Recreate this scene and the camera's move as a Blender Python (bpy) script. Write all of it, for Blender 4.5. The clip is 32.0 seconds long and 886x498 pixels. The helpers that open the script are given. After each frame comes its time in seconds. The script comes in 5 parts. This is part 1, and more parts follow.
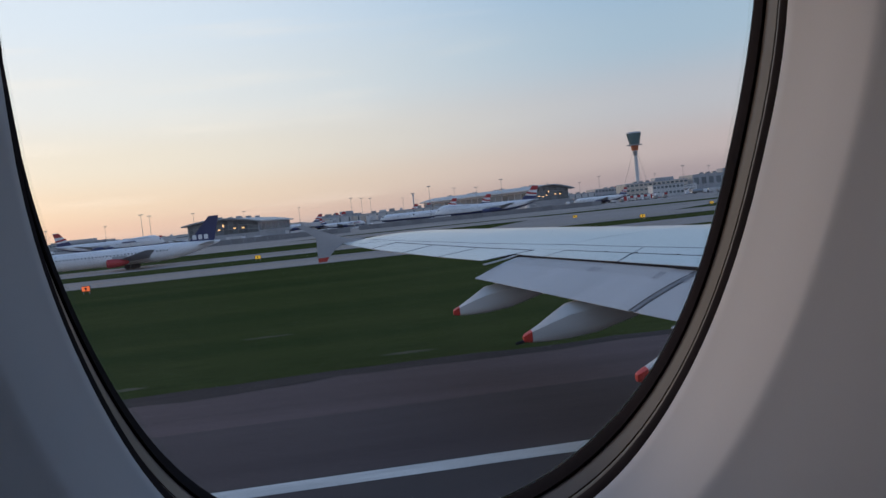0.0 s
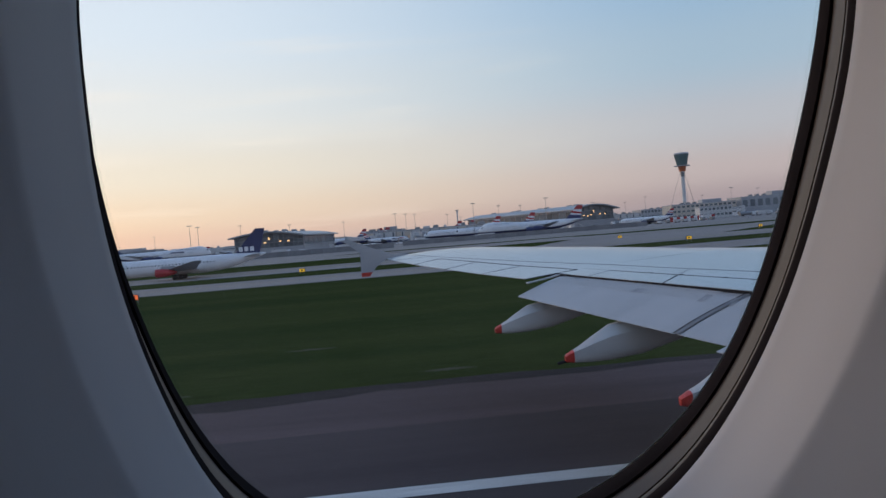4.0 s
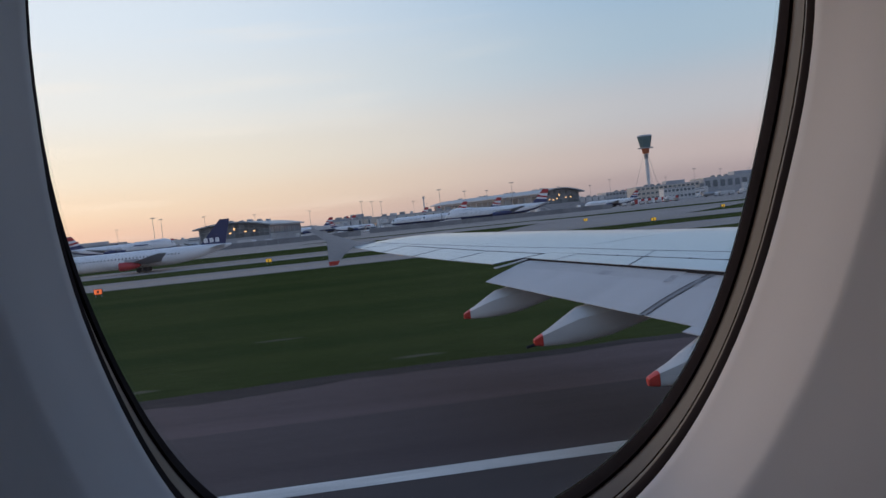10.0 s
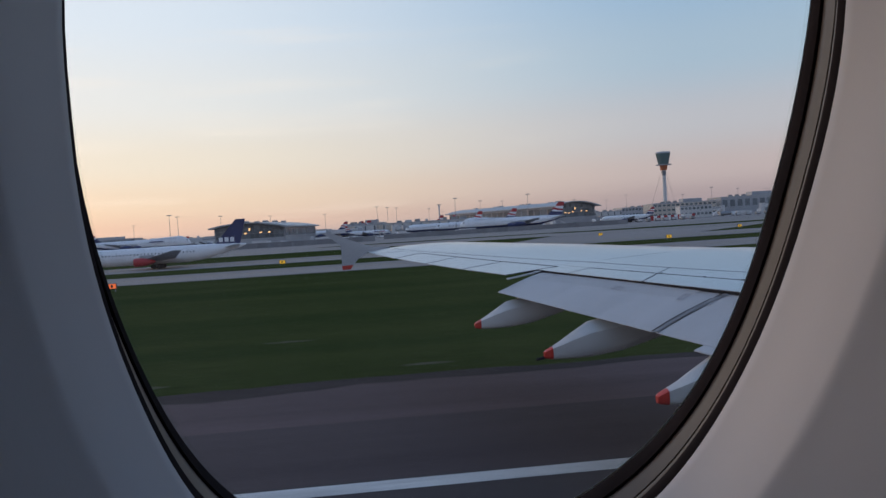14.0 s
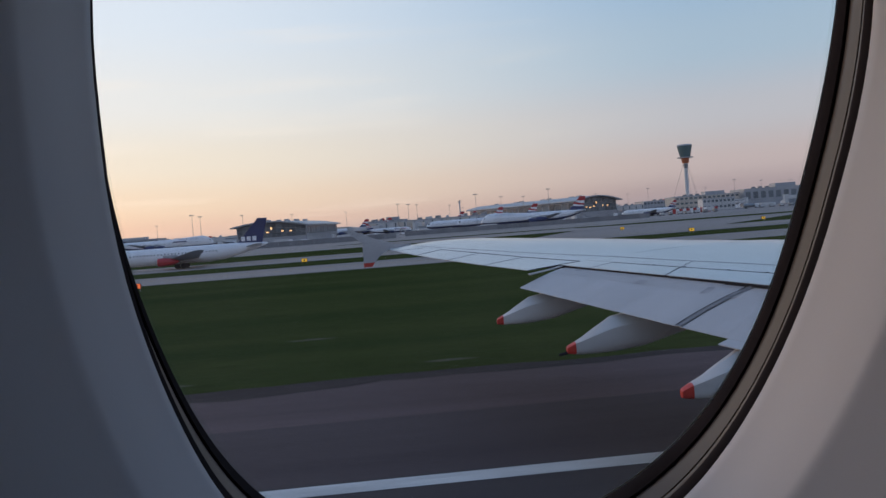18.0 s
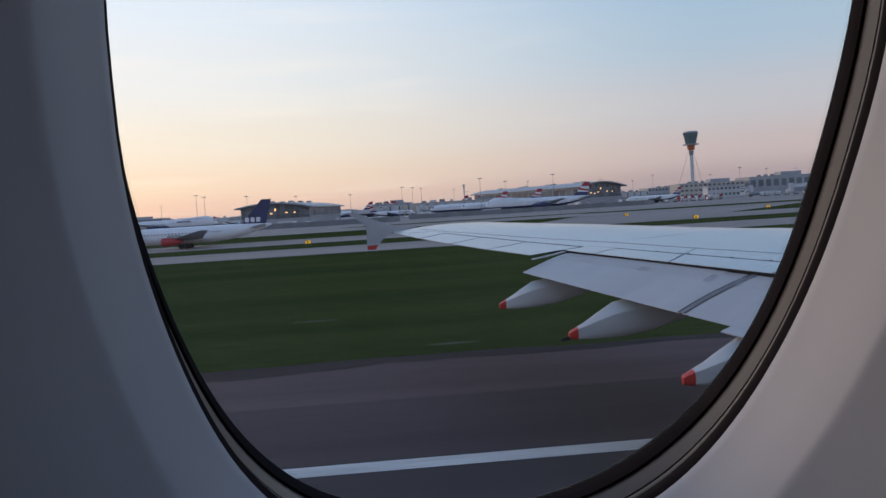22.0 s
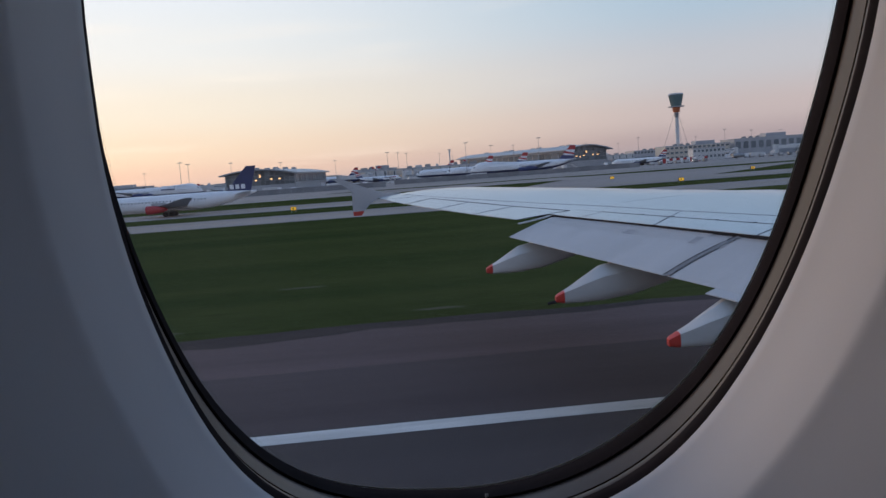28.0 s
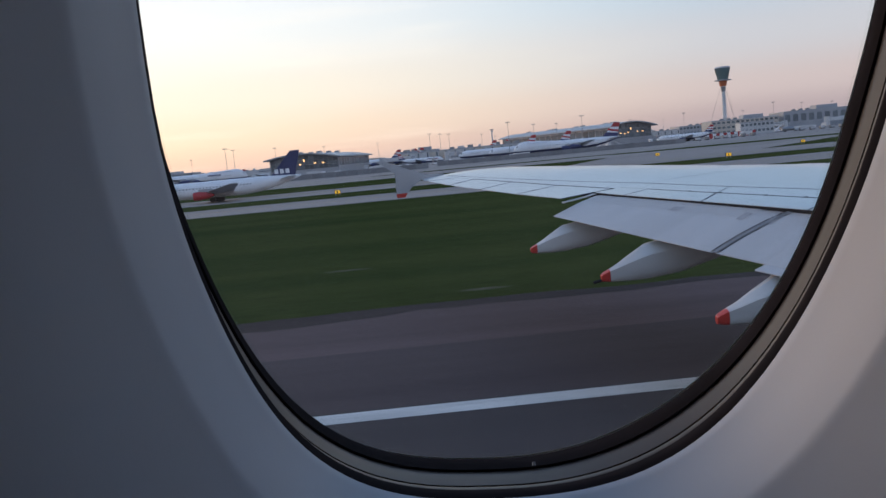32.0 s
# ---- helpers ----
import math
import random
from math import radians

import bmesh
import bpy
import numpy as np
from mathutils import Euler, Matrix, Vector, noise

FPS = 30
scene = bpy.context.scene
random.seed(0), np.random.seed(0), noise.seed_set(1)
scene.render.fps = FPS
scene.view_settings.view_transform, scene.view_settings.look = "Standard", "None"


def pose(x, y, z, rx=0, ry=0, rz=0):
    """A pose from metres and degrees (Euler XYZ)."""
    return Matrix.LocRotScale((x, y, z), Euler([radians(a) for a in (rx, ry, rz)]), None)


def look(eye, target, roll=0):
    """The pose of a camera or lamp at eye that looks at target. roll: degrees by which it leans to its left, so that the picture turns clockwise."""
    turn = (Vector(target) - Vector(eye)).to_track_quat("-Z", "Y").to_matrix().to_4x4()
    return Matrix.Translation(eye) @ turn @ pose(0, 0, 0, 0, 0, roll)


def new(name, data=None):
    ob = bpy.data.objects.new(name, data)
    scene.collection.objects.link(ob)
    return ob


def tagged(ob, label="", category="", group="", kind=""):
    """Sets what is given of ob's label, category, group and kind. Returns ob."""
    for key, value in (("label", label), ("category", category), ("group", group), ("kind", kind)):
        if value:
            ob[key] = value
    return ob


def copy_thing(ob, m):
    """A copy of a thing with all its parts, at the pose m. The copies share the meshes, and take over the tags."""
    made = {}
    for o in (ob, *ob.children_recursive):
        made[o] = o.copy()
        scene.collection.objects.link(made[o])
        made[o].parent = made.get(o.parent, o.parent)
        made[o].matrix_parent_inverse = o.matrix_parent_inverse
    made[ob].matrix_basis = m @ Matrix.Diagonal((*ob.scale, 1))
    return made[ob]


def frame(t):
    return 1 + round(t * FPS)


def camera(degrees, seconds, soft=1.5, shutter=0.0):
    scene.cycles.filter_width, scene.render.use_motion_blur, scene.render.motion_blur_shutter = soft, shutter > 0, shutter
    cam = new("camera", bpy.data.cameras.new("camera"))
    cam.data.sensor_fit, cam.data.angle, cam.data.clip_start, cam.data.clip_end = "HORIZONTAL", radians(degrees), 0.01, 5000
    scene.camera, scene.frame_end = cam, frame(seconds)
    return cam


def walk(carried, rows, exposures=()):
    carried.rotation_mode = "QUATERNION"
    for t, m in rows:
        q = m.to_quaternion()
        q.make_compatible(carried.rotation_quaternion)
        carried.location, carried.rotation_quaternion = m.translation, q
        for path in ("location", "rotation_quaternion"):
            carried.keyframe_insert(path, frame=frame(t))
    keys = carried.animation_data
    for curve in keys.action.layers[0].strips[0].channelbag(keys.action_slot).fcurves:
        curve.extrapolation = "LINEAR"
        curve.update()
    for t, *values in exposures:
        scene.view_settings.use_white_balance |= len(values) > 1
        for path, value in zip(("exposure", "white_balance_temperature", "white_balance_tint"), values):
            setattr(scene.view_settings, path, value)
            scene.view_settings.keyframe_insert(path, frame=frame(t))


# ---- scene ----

# ---- camera: a phone held at a cabin window, swaying a few centimetres ----
EYE_Z = 6.3
cam = camera(55.36, 32.0, soft=1.5)
# seconds, x forward, y outboard, z, degrees turned forward, degrees up, degrees leaning right
SWAY = [
    (0, 0.0125, 0.0004, 6.3010, 7.68, -2.20, 7.37),
    (0.5, 0.0113, -0.0003, 6.3019, 7.73, -1.10, 6.52),
    (1, 0.0111, 0.0005, 6.2996, 8.05, -0.96, 7.33),
    (1.5, 0.0092, -0.0011, 6.2998, 7.84, -1.25, 8.20),
    (2, 0.0074, -0.0037, 6.3010, 7.08, -1.13, 6.72),
    (2.5, 0.0076, -0.0050, 6.3019, 6.49, -1.29, 7.05),
    (3, 0.0079, -0.0049, 6.3012, 5.89, -1.05, 7.17),
    (3.5, 0.0061, -0.0032, 6.2974, 5.41, -0.82, 6.65),
    (5.5, 0.0079, 0.0018, 6.2985, 4.18, -0.61, 5.43),
    (6, 0.0078, 0.0010, 6.3004, 4.67, -0.89, 5.07),
    (6.5, 0.0074, -0.0004, 6.3014, 5.33, -1.01, 5.27),
    (7, 0.0078, -0.0013, 6.3040, 5.34, -1.35, 5.83),
    (7.5, 0.0076, -0.0020, 6.3070, 5.84, -1.14, 4.75),
    (8, 0.0076, -0.0015, 6.3077, 6.34, -1.41, 6.35),
    (8.5, 0.0074, 0.0005, 6.3061, 5.99, -1.44, 6.44),
    (9, 0.0080, 0.0029, 6.3056, 6.06, -1.48, 6.34),
    (9.5, 0.0090, 0.0030, 6.3077, 7.11, -1.86, 7.99),
    (10, 0.0079, 0.0006, 6.3075, 7.01, -1.89, 7.38),
    (10.5, 0.0064, -0.0012, 6.3052, 6.10, -1.39, 6.94),
    (11, 0.0056, -0.0026, 6.3047, 5.93, -1.59, 6.91),
    (11.5, 0.0050, -0.0023, 6.3043, 5.72, -2.05, 6.55),
    (12, 0.0052, -0.0023, 6.3050, 5.71, -1.52, 5.70),
    (12.5, 0.0054, -0.0016, 6.3028, 5.77, -1.28, 6.10),
    (13, 0.0055, -0.0008, 6.3015, 5.31, -1.61, 6.10),
    (13.5, 0.0055, 0.0005, 6.3029, 5.33, -1.12, 5.06),
    (14, 0.0055, -0.0000, 6.3046, 6.15, -1.22, 5.08),
    (14.5, 0.0065, 0.0002, 6.3049, 6.06, -1.24, 6.00),
    (15, 0.0072, -0.0003, 6.3068, 6.23, -1.62, 6.81),
    (15.5, 0.0075, -0.0008, 6.3071, 7.05, -2.01, 7.11),
    (17.5, 0.0047, -0.0010, 6.3065, 5.44, -1.68, 6.36),
    (18, 0.0039, -0.0004, 6.3067, 4.70, -1.33, 5.85),
    (18.5, 0.0028, 0.0004, 6.3047, 4.76, -1.22, 5.93),
    (19, 0.0018, 0.0014, 6.3029, 4.19, -0.99, 5.89),
    (19.5, 0.0012, 0.0006, 6.3027, 4.34, -1.30, 5.29),
    (20, 0.0014, 0.0000, 6.3010, 5.09, -1.35, 5.54),
    (20.5, 0.0014, -0.0013, 6.3008, 7.04, -2.79, 6.05),
    (21, 0.0014, -0.0011, 6.3012, 6.99, -3.25, 5.85),
    (21.5, 0.0010, 0.0011, 6.2996, 4.96, -2.66, 5.52),
    (22, 0.0004, 0.0022, 6.2994, 4.36, -2.40, 5.04),
    (22.5, 0.0004, 0.0024, 6.2995, 4.44, -2.54, 5.02),
    (23, 0.0004, 0.0022, 6.3002, 5.08, -2.86, 4.89),
    (23.5, 0.0003, 0.0035, 6.2993, 5.47, -2.66, 4.60),
    (24, 0.0001, 0.0026, 6.3018, 5.77, -2.91, 4.17),
    (24.5, -0.0003, 0.0017, 6.3034, 6.34, -3.92, 4.03),
    (25, -0.0011, 0.0006, 6.3058, 5.95, -4.75, 4.24),
    (25.5, -0.0011, 0.0007, 6.3085, 5.15, -4.55, 3.72),
    (27.5, 0.0004, 0.0044, 6.3075, 4.81, -4.52, 5.14),
    (28, 0.0009, 0.0040, 6.3081, 5.06, -4.85, 5.64),
    (28.5, 0.0011, 0.0008, 6.3083, 5.80, -4.65, 5.53),
    (29, 0.0001, -0.0044, 6.3076, 3.75, -4.75, 6.73),
    (29.5, -0.0011, -0.0105, 6.3114, 3.76, -4.96, 6.53),
    (30, -0.0015, -0.0116, 6.3116, 2.84, -4.64, 6.53),
    (30.5, -0.0015, -0.0125, 6.3132, 4.22, -5.34, 6.52),
    (31, -0.0015, -0.0106, 6.3124, 2.89, -5.17, 6.67),
    (31.5, -0.0013, -0.0050, 6.3074, 1.66, -5.76, 6.53),
    (32, -0.0001, -0.0023, 6.3052, 1.94, -5.81, 6.86),
]


# the aircraft rests on its wheels a little nose-up and leaning outboard
AIR = Matrix.Translation((0, 0, EYE_Z)) @ Matrix.Rotation(radians(-1.5), 4, "Y") @ Matrix.Rotation(radians(-0.6), 4, "X") @ Matrix.Translation((0, 0, -EYE_Z))


def sway_pose(x, y, z, az, up, lean):
    a, p = radians(az), radians(up)
    eye = Vector((x, y, z))
    way = Vector((math.sin(a) * math.cos(p), math.cos(a) * math.cos(p), math.sin(p)))
    return AIR @ look(eye, eye + way, -lean)


walk(cam, [(row[0], sway_pose(*row[1:])) for row in SWAY], [(0.0, 0.0, 6020, 10.5), (3.0, 0.0, 6020, 10.5), (6.0, 0.0, 6100, 11.5), (13.0, 0.0, 6120, 12), (19.5, 0.0, 6120, 13), (22.5, 0.12, 6120, 13), (24.0, 0.13, 6120, 13), (28.0, 0.14, 6150, 13), (30.0, 0.29, 6150, 12), (32.0, 0.32, 6150, 12)])

# ---- dusk sky and the last of the sun ----
world = bpy.data.worlds.new("dusk_sky")
scene.world = world
world.use_nodes = True
wn, wl = world.node_tree.nodes, world.node_tree.links
wn.clear()


def ramp_node(nodes, stops, source, links, mode="EASE"):
    r = nodes.new("ShaderNodeValToRGB")
    r.color_ramp.interpolation = mode
    while len(r.color_ramp.elements) > 1:
        r.color_ramp.elements.remove(r.color_ramp.elements[-1])
    r.color_ramp.elements[0].position = stops[0][0]
    r.color_ramp.elements[0].color = (*stops[0][1], 1)
    for pos, col in stops[1:]:
        e = r.color_ramp.elements.new(pos)
        e.color = (*col, 1)
    links.new(source, r.inputs[0])
    return r


coord = wn.new("ShaderNodeTexCoord")
split = wn.new("ShaderNodeSeparateXYZ")
wl.new(coord.outputs["Generated"], split.inputs[0])
# elevation: 0 at the horizon, 1 at the zenith (square root, for detail low down)
elev = wn.new("ShaderNodeMath"); elev.operation = "MAXIMUM"; elev.inputs[1].default_value = 0.0
wl.new(split.outputs["Z"], elev.inputs[0])
root = wn.new("ShaderNodeMath"); root.operation = "SQRT"
wl.new(elev.outputs[0], root.inputs[0])
SUNSET = [(0.0, (0.54, 0.44, 0.42)), (0.12, (0.72, 0.54, 0.45)), (0.20, (0.77, 0.62, 0.50)), (0.30, (0.79, 0.705, 0.605)),
          (0.40, (0.775, 0.765, 0.74)), (0.50, (0.72, 0.78, 0.83)), (0.72, (0.34, 0.47, 0.68)), (1.0, (0.16, 0.26, 0.46))]
FACING = [(0.0, (0.25, 0.25, 0.30)), (0.12, (0.365, 0.315, 0.345)), (0.22, (0.475, 0.405, 0.427)), (0.32, (0.465, 0.465, 0.512)),
          (0.42, (0.365, 0.475, 0.575)), (0.52, (0.295, 0.445, 0.605)), (0.72, (0.20, 0.33, 0.55)), (1.0, (0.16, 0.26, 0.46))]
AFTERGLOW = [(0.0, (0.36, 0.36, 0.44)), (0.2, (0.55, 0.48, 0.55)), (0.35, (0.62, 0.56, 0.62)), (0.52, (0.42, 0.49, 0.64)), (0.72, (0.22, 0.33, 0.52)), (1.0, (0.16, 0.26, 0.46))]
warm = ramp_node(wn, SUNSET, root.outputs[0], wl)
cool_near = ramp_node(wn, FACING, root.outputs[0], wl)
cool_far = ramp_node(wn, AFTERGLOW, root.outputs[0], wl)
side = wn.new("ShaderNodeVectorMath"); side.operation = "DOT_PRODUCT"
wl.new(coord.outputs["Generated"], side.inputs[0])
SUN_AZ = radians(-48)
side.inputs[1].default_value = (math.sin(SUN_AZ), math.cos(SUN_AZ), 0)
turn = wn.new("ShaderNodeMapRange")
turn.inputs["From Min"].default_value, turn.inputs["From Max"].default_value = 0.30, 0.84
turn.interpolation_type = "SMOOTHSTEP"
wl.new(side.outputs["Value"], turn.inputs["Value"])
away = wn.new("ShaderNodeMapRange")
away.inputs["From Min"].default_value, away.inputs["From Max"].default_value = 0.15, -0.4
wl.new(side.outputs["Value"], away.inputs["Value"])
cool = wn.new("ShaderNodeMix"); cool.data_type = "RGBA"
wl.new(away.outputs[0], cool.inputs["Factor"])
wl.new(cool_near.outputs[0], cool.inputs["A"])
wl.new(cool_far.outputs[0], cool.inputs["B"])
both = wn.new("ShaderNodeMix"); both.data_type = "RGBA"
wl.new(turn.outputs[0], both.inputs["Factor"])
wl.new(cool.outputs["Result"], both.inputs["A"])
wl.new(warm.outputs[0], both.inputs["B"])
# thin streaks of cirrus
stretch = wn.new("ShaderNodeMapping"); stretch.inputs["Scale"].default_value = (1.6, 1.6, 22.0)
wl.new(coord.outputs["Generated"], stretch.inputs[0])
streak = wn.new("ShaderNodeTexNoise"); streak.inputs["Scale"].default_value = 2.2; streak.inputs["Detail"].default_value = 5
wl.new(stretch.outputs[0], streak.inputs["Vector"])
thin = wn.new("ShaderNodeMapRange")
thin.inputs["From Min"].default_value, thin.inputs["From Max"].default_value = 0.56, 0.78
thin.inputs["To Max"].default_value = 0.42
wl.new(streak.outputs[0], thin.inputs["Value"])
only = wn.new("ShaderNodeMath"); only.operation = "MULTIPLY"
wl.new(thin.outputs[0], only.inputs[0]); wl.new(turn.outputs[0], only.inputs[1])
cloudy = wn.new("ShaderNodeMix"); cloudy.data_type = "RGBA"
wl.new(only.outputs[0], cloudy.inputs["Factor"])
wl.new(both.outputs["Result"], cloudy.inputs["A"])
cloudy.inputs["B"].default_value = (0.95, 0.85, 0.74, 1)
nishita = wn.new("ShaderNodeTexSky")
nishita.sky_type = "NISHITA"
nishita.sun_disc = False
nishita.sun_elevation, nishita.sun_rotation = radians(2.5), SUN_AZ
blue = wn.new("ShaderNodeBackground"); blue.inputs["Strength"].default_value = 0.05
wl.new(nishita.outputs[0], blue.inputs[0])
glow = wn.new("ShaderNodeBackground"); glow.inputs["Strength"].default_value = 0.94
wl.new(cloudy.outputs["Result"], glow.inputs[0])
blend = wn.new("ShaderNodeAddShader")
wl.new(blue.outputs[0], blend.inputs[0]); wl.new(glow.outputs[0], blend.inputs[1])
wout = wn.new("ShaderNodeOutputWorld")
wl.new(blend.outputs[0], wout.inputs[0])

sun = new("sun", bpy.data.lights.new("sun", "SUN"))
sun.data.energy, sun.data.angle, sun.data.color = 0.62, radians(24), (1.0, 0.74, 0.56)
SUN_EL = radians(12)
sun.matrix_world = look((0, 0, 0), (-math.sin(SUN_AZ) * math.cos(SUN_EL), -math.cos(SUN_AZ) * math.cos(SUN_EL), -math.sin(SUN_EL)))


# ---- materials ----
def material(name, color, rough=0.5, metal=0.0, second=None, scale=1.0, detail=4.0, mix=0.5, bump=0.0, bump_scale=40.0,
             stretch=(1, 1, 1), coords="Object", vary=0.0, spec=0.5, coat=0.0, grain_mix=0.25, patchy=0.5):
    """Principled paint or fabric: two tones mixed by noise at one scale, grain and relief at a finer one."""
    m = bpy.data.materials.new(name)
    m.use_nodes = True
    n, l = m.node_tree.nodes, m.node_tree.links
    b = n["Principled BSDF"]
    b.inputs["Roughness"].default_value, b.inputs["Metallic"].default_value = rough, metal
    b.inputs["Specular IOR Level"].default_value = spec
    b.inputs["Coat Weight"].default_value = coat
    tc = n.new("ShaderNodeTexCoord")
    mp = n.new("ShaderNodeMapping"); mp.inputs["Scale"].default_value = stretch
    l.new(tc.outputs[coords], mp.inputs[0])
    second = second or tuple(c * 0.86 for c in color)
    big = n.new("ShaderNodeTexNoise"); big.inputs["Scale"].default_value = scale; big.inputs["Detail"].default_value = detail; big.inputs["Roughness"].default_value = patchy
    l.new(mp.outputs[0], big.inputs["Vector"])
    rng = n.new("ShaderNodeMapRange")
    rng.inputs["From Min"].default_value, rng.inputs["From Max"].default_value = 0.35, 0.68
    rng.inputs["To Max"].default_value = mix * 2
    l.new(big.outputs[0], rng.inputs["Value"])
    mx = n.new("ShaderNodeMix"); mx.data_type = "RGBA"
    mx.inputs["A"].default_value, mx.inputs["B"].default_value = (*color, 1), (*second, 1)
    l.new(rng.outputs[0], mx.inputs["Factor"])
    fine = n.new("ShaderNodeTexNoise"); fine.inputs["Scale"].default_value = bump_scale; fine.inputs["Detail"].default_value = 3
    l.new(mp.outputs[0], fine.inputs["Vector"])
    grain = n.new("ShaderNodeMix"); grain.data_type = "RGBA"; grain.blend_type = "MULTIPLY"
    grain.inputs["Factor"].default_value = grain_mix
    l.new(mx.outputs["Result"], grain.inputs["A"])
    l.new(fine.outputs[0], grain.inputs["B"])
    lift = n.new("ShaderNodeMix"); lift.data_type = "RGBA"; lift.blend_type = "MULTIPLY"; lift.inputs["Factor"].default_value = 1.0
    l.new(grain.outputs["Result"], lift.inputs["A"]); lift.inputs["B"].default_value = (1 + grain_mix / 2, 1 + grain_mix / 2, 1 + grain_mix / 2, 1)
    last = lift.outputs["Result"]
    if vary:
        info = n.new("ShaderNodeObjectInfo")
        vr = n.new("ShaderNodeMapRange"); vr.inputs["To Min"].default_value, vr.inputs["To Max"].default_value = 1 - vary, 1 + vary
        l.new(info.outputs["Random"], vr.inputs["Value"])
        vm = n.new("ShaderNodeVectorMath"); vm.operation = "SCALE"
        l.new(last, vm.inputs[0]); l.new(vr.outputs[0], vm.inputs["Scale"])
        last = vm.outputs[0]
    l.new(last, b.inputs["Base Color"])
    if bump:
        bp = n.new("ShaderNodeBump"); bp.inputs["Strength"].default_value = bump; bp.inputs["Distance"].default_value = 0.02
        l.new(fine.outputs[0], bp.inputs["Height"]); l.new(bp.outputs[0], b.inputs["Normal"])
    return m


def glowing(name, color, power):
    m = bpy.data.materials.new(name)
    m.use_nodes = True
    b = m.node_tree.nodes["Principled BSDF"]
    b.inputs["Base Color"].default_value = (*color, 1)
    b.inputs["Emission Color"].default_value = (*color, 1)
    b.inputs["Emission Strength"].default_value = power
    return m


def window_glass():
    m = bpy.data.materials.new("acrylic_pane")
    m.use_nodes = True
    n, l = m.node_tree.nodes, m.node_tree.links
    n.clear()
    clear = n.new("ShaderNodeBsdfTransparent"); clear.inputs[0].default_value = (0.985, 0.985, 0.98, 1)
    gloss = n.new("ShaderNodeBsdfGlossy"); gloss.inputs["Roughness"].default_value = 0.02
    fres = n.new("ShaderNodeFresnel"); fres.inputs["IOR"].default_value = 1.08
    mix = n.new("ShaderNodeMixShader")
    # a thin film of smears and dust that scatters a little daylight
    film_c = n.new("ShaderNodeTexCoord")
    smear = n.new("ShaderNodeTexNoise"); smear.inputs["Scale"].default_value = 9; smear.inputs["Detail"].default_value = 7; smear.inputs["Roughness"].default_value = 0.65
    l.new(film_c.outputs["Object"], smear.inputs["Vector"])
    amount = n.new("ShaderNodeMapRange")
    amount.inputs["From Min"].default_value, amount.inputs["From Max"].default_value = 0.35, 0.75
    amount.inputs["To Min"].default_value, amount.inputs["To Max"].default_value = 0.003, 0.012
    l.new(smear.outputs[0], amount.inputs["Value"])
    dust = n.new("ShaderNodeBsdfTranslucent"); dust.inputs[0].default_value = (0.86, 0.80, 0.76, 1)
    hazy = n.new("ShaderNodeMixShader")
    l.new(amount.outputs[0], hazy.inputs[0]); l.new(clear.outputs[0], hazy.inputs[1]); l.new(dust.outputs[0], hazy.inputs[2])
    l.new(fres.outputs[0], mix.inputs[0]); l.new(hazy.outputs[0], mix.inputs[1]); l.new(gloss.outputs[0], mix.inputs[2])
    out = n.new("ShaderNodeOutputMaterial"); l.new(mix.outputs[0], out.inputs[0])
    return m


def frosted_rim():
    """Ground edge of the acrylic: mostly clear, with a little scattered daylight."""
    m = bpy.data.materials.new("frosted_pane_rim")
    m.use_nodes = True
    n, l = m.node_tree.nodes, m.node_tree.links
    n.clear()
    clear = n.new("ShaderNodeBsdfTransparent"); clear.inputs[0].default_value = (0.97, 0.98, 0.97, 1)
    dull = n.new("ShaderNodeBsdfTranslucent"); dull.inputs[0].default_value = (0.24, 0.25, 0.21, 1)
    mix = n.new("ShaderNodeMixShader"); mix.inputs[0].default_value = 0.04
    out = n.new("ShaderNodeOutputMaterial")
    l.new(clear.outputs[0], mix.inputs[1]); l.new(dull.outputs[0], mix.inputs[2]); l.new(mix.outputs[0], out.inputs[0])
    return m


PANEL = material("cabin_panel_plastic", (0.59, 0.625, 0.675), 0.5, second=(0.56, 0.595, 0.645), scale=3, bump=0.015, bump_scale=1800, grain_mix=0.05)
SEAL = material("black_rubber_seal", (0.031, 0.027, 0.028), 0.85, second=(0.037, 0.031, 0.032), scale=20, spec=0.0)
RETAINER = material("brown_grey_retainer", (0.112, 0.092, 0.080), 0.42, second=(0.095, 0.078, 0.068), scale=14, spec=0.2)
TRIM_DARK = material("dark_bronze_trim", (0.112, 0.085, 0.066), 0.4, second=(0.090, 0.069, 0.054), scale=14, spec=0.25)
PANE = window_glass()
WING_WHITE = material("wing_white_paint", (0.44, 0.47, 0.49), 0.34, second=(0.40, 0.427, 0.447), scale=0.5, detail=7, stretch=(1, 0.3, 1), bump=0.02, bump_scale=6, coat=0.4)
FLAP_WHITE = material("flap_white_paint", (0.44, 0.447, 0.463), 0.45, second=(0.385, 0.392, 0.407), scale=0.9, detail=8, stretch=(0.35, 1.5, 1), bump=0.03, bump_scale=14)
FAIRING = material("fairing_paint", (0.62, 0.60, 0.575), 0.4, second=(0.50, 0.48, 0.465), scale=1.1, stretch=(0.3, 2, 2), bump=0.03, bump_scale=20)
SEAM_GREY = material("wing_seam_sealant", (0.095, 0.102, 0.116), 0.6, second=(0.075, 0.081, 0.093), scale=4, spec=0.2)
# near-black: holds the shade of the wing gaps, also colours small dark parts
GAP_DARK = material("gap_shade_and_dark_parts", (0.014, 0.016, 0.021), 0.7, second=(0.010, 0.011, 0.015), scale=4, spec=0.1)
PANE_EDGE = frosted_rim()
ALLOY = material("bare_alloy", (0.42, 0.43, 0.45), 0.35, metal=0.7, second=(0.3, 0.3, 0.32), scale=3)
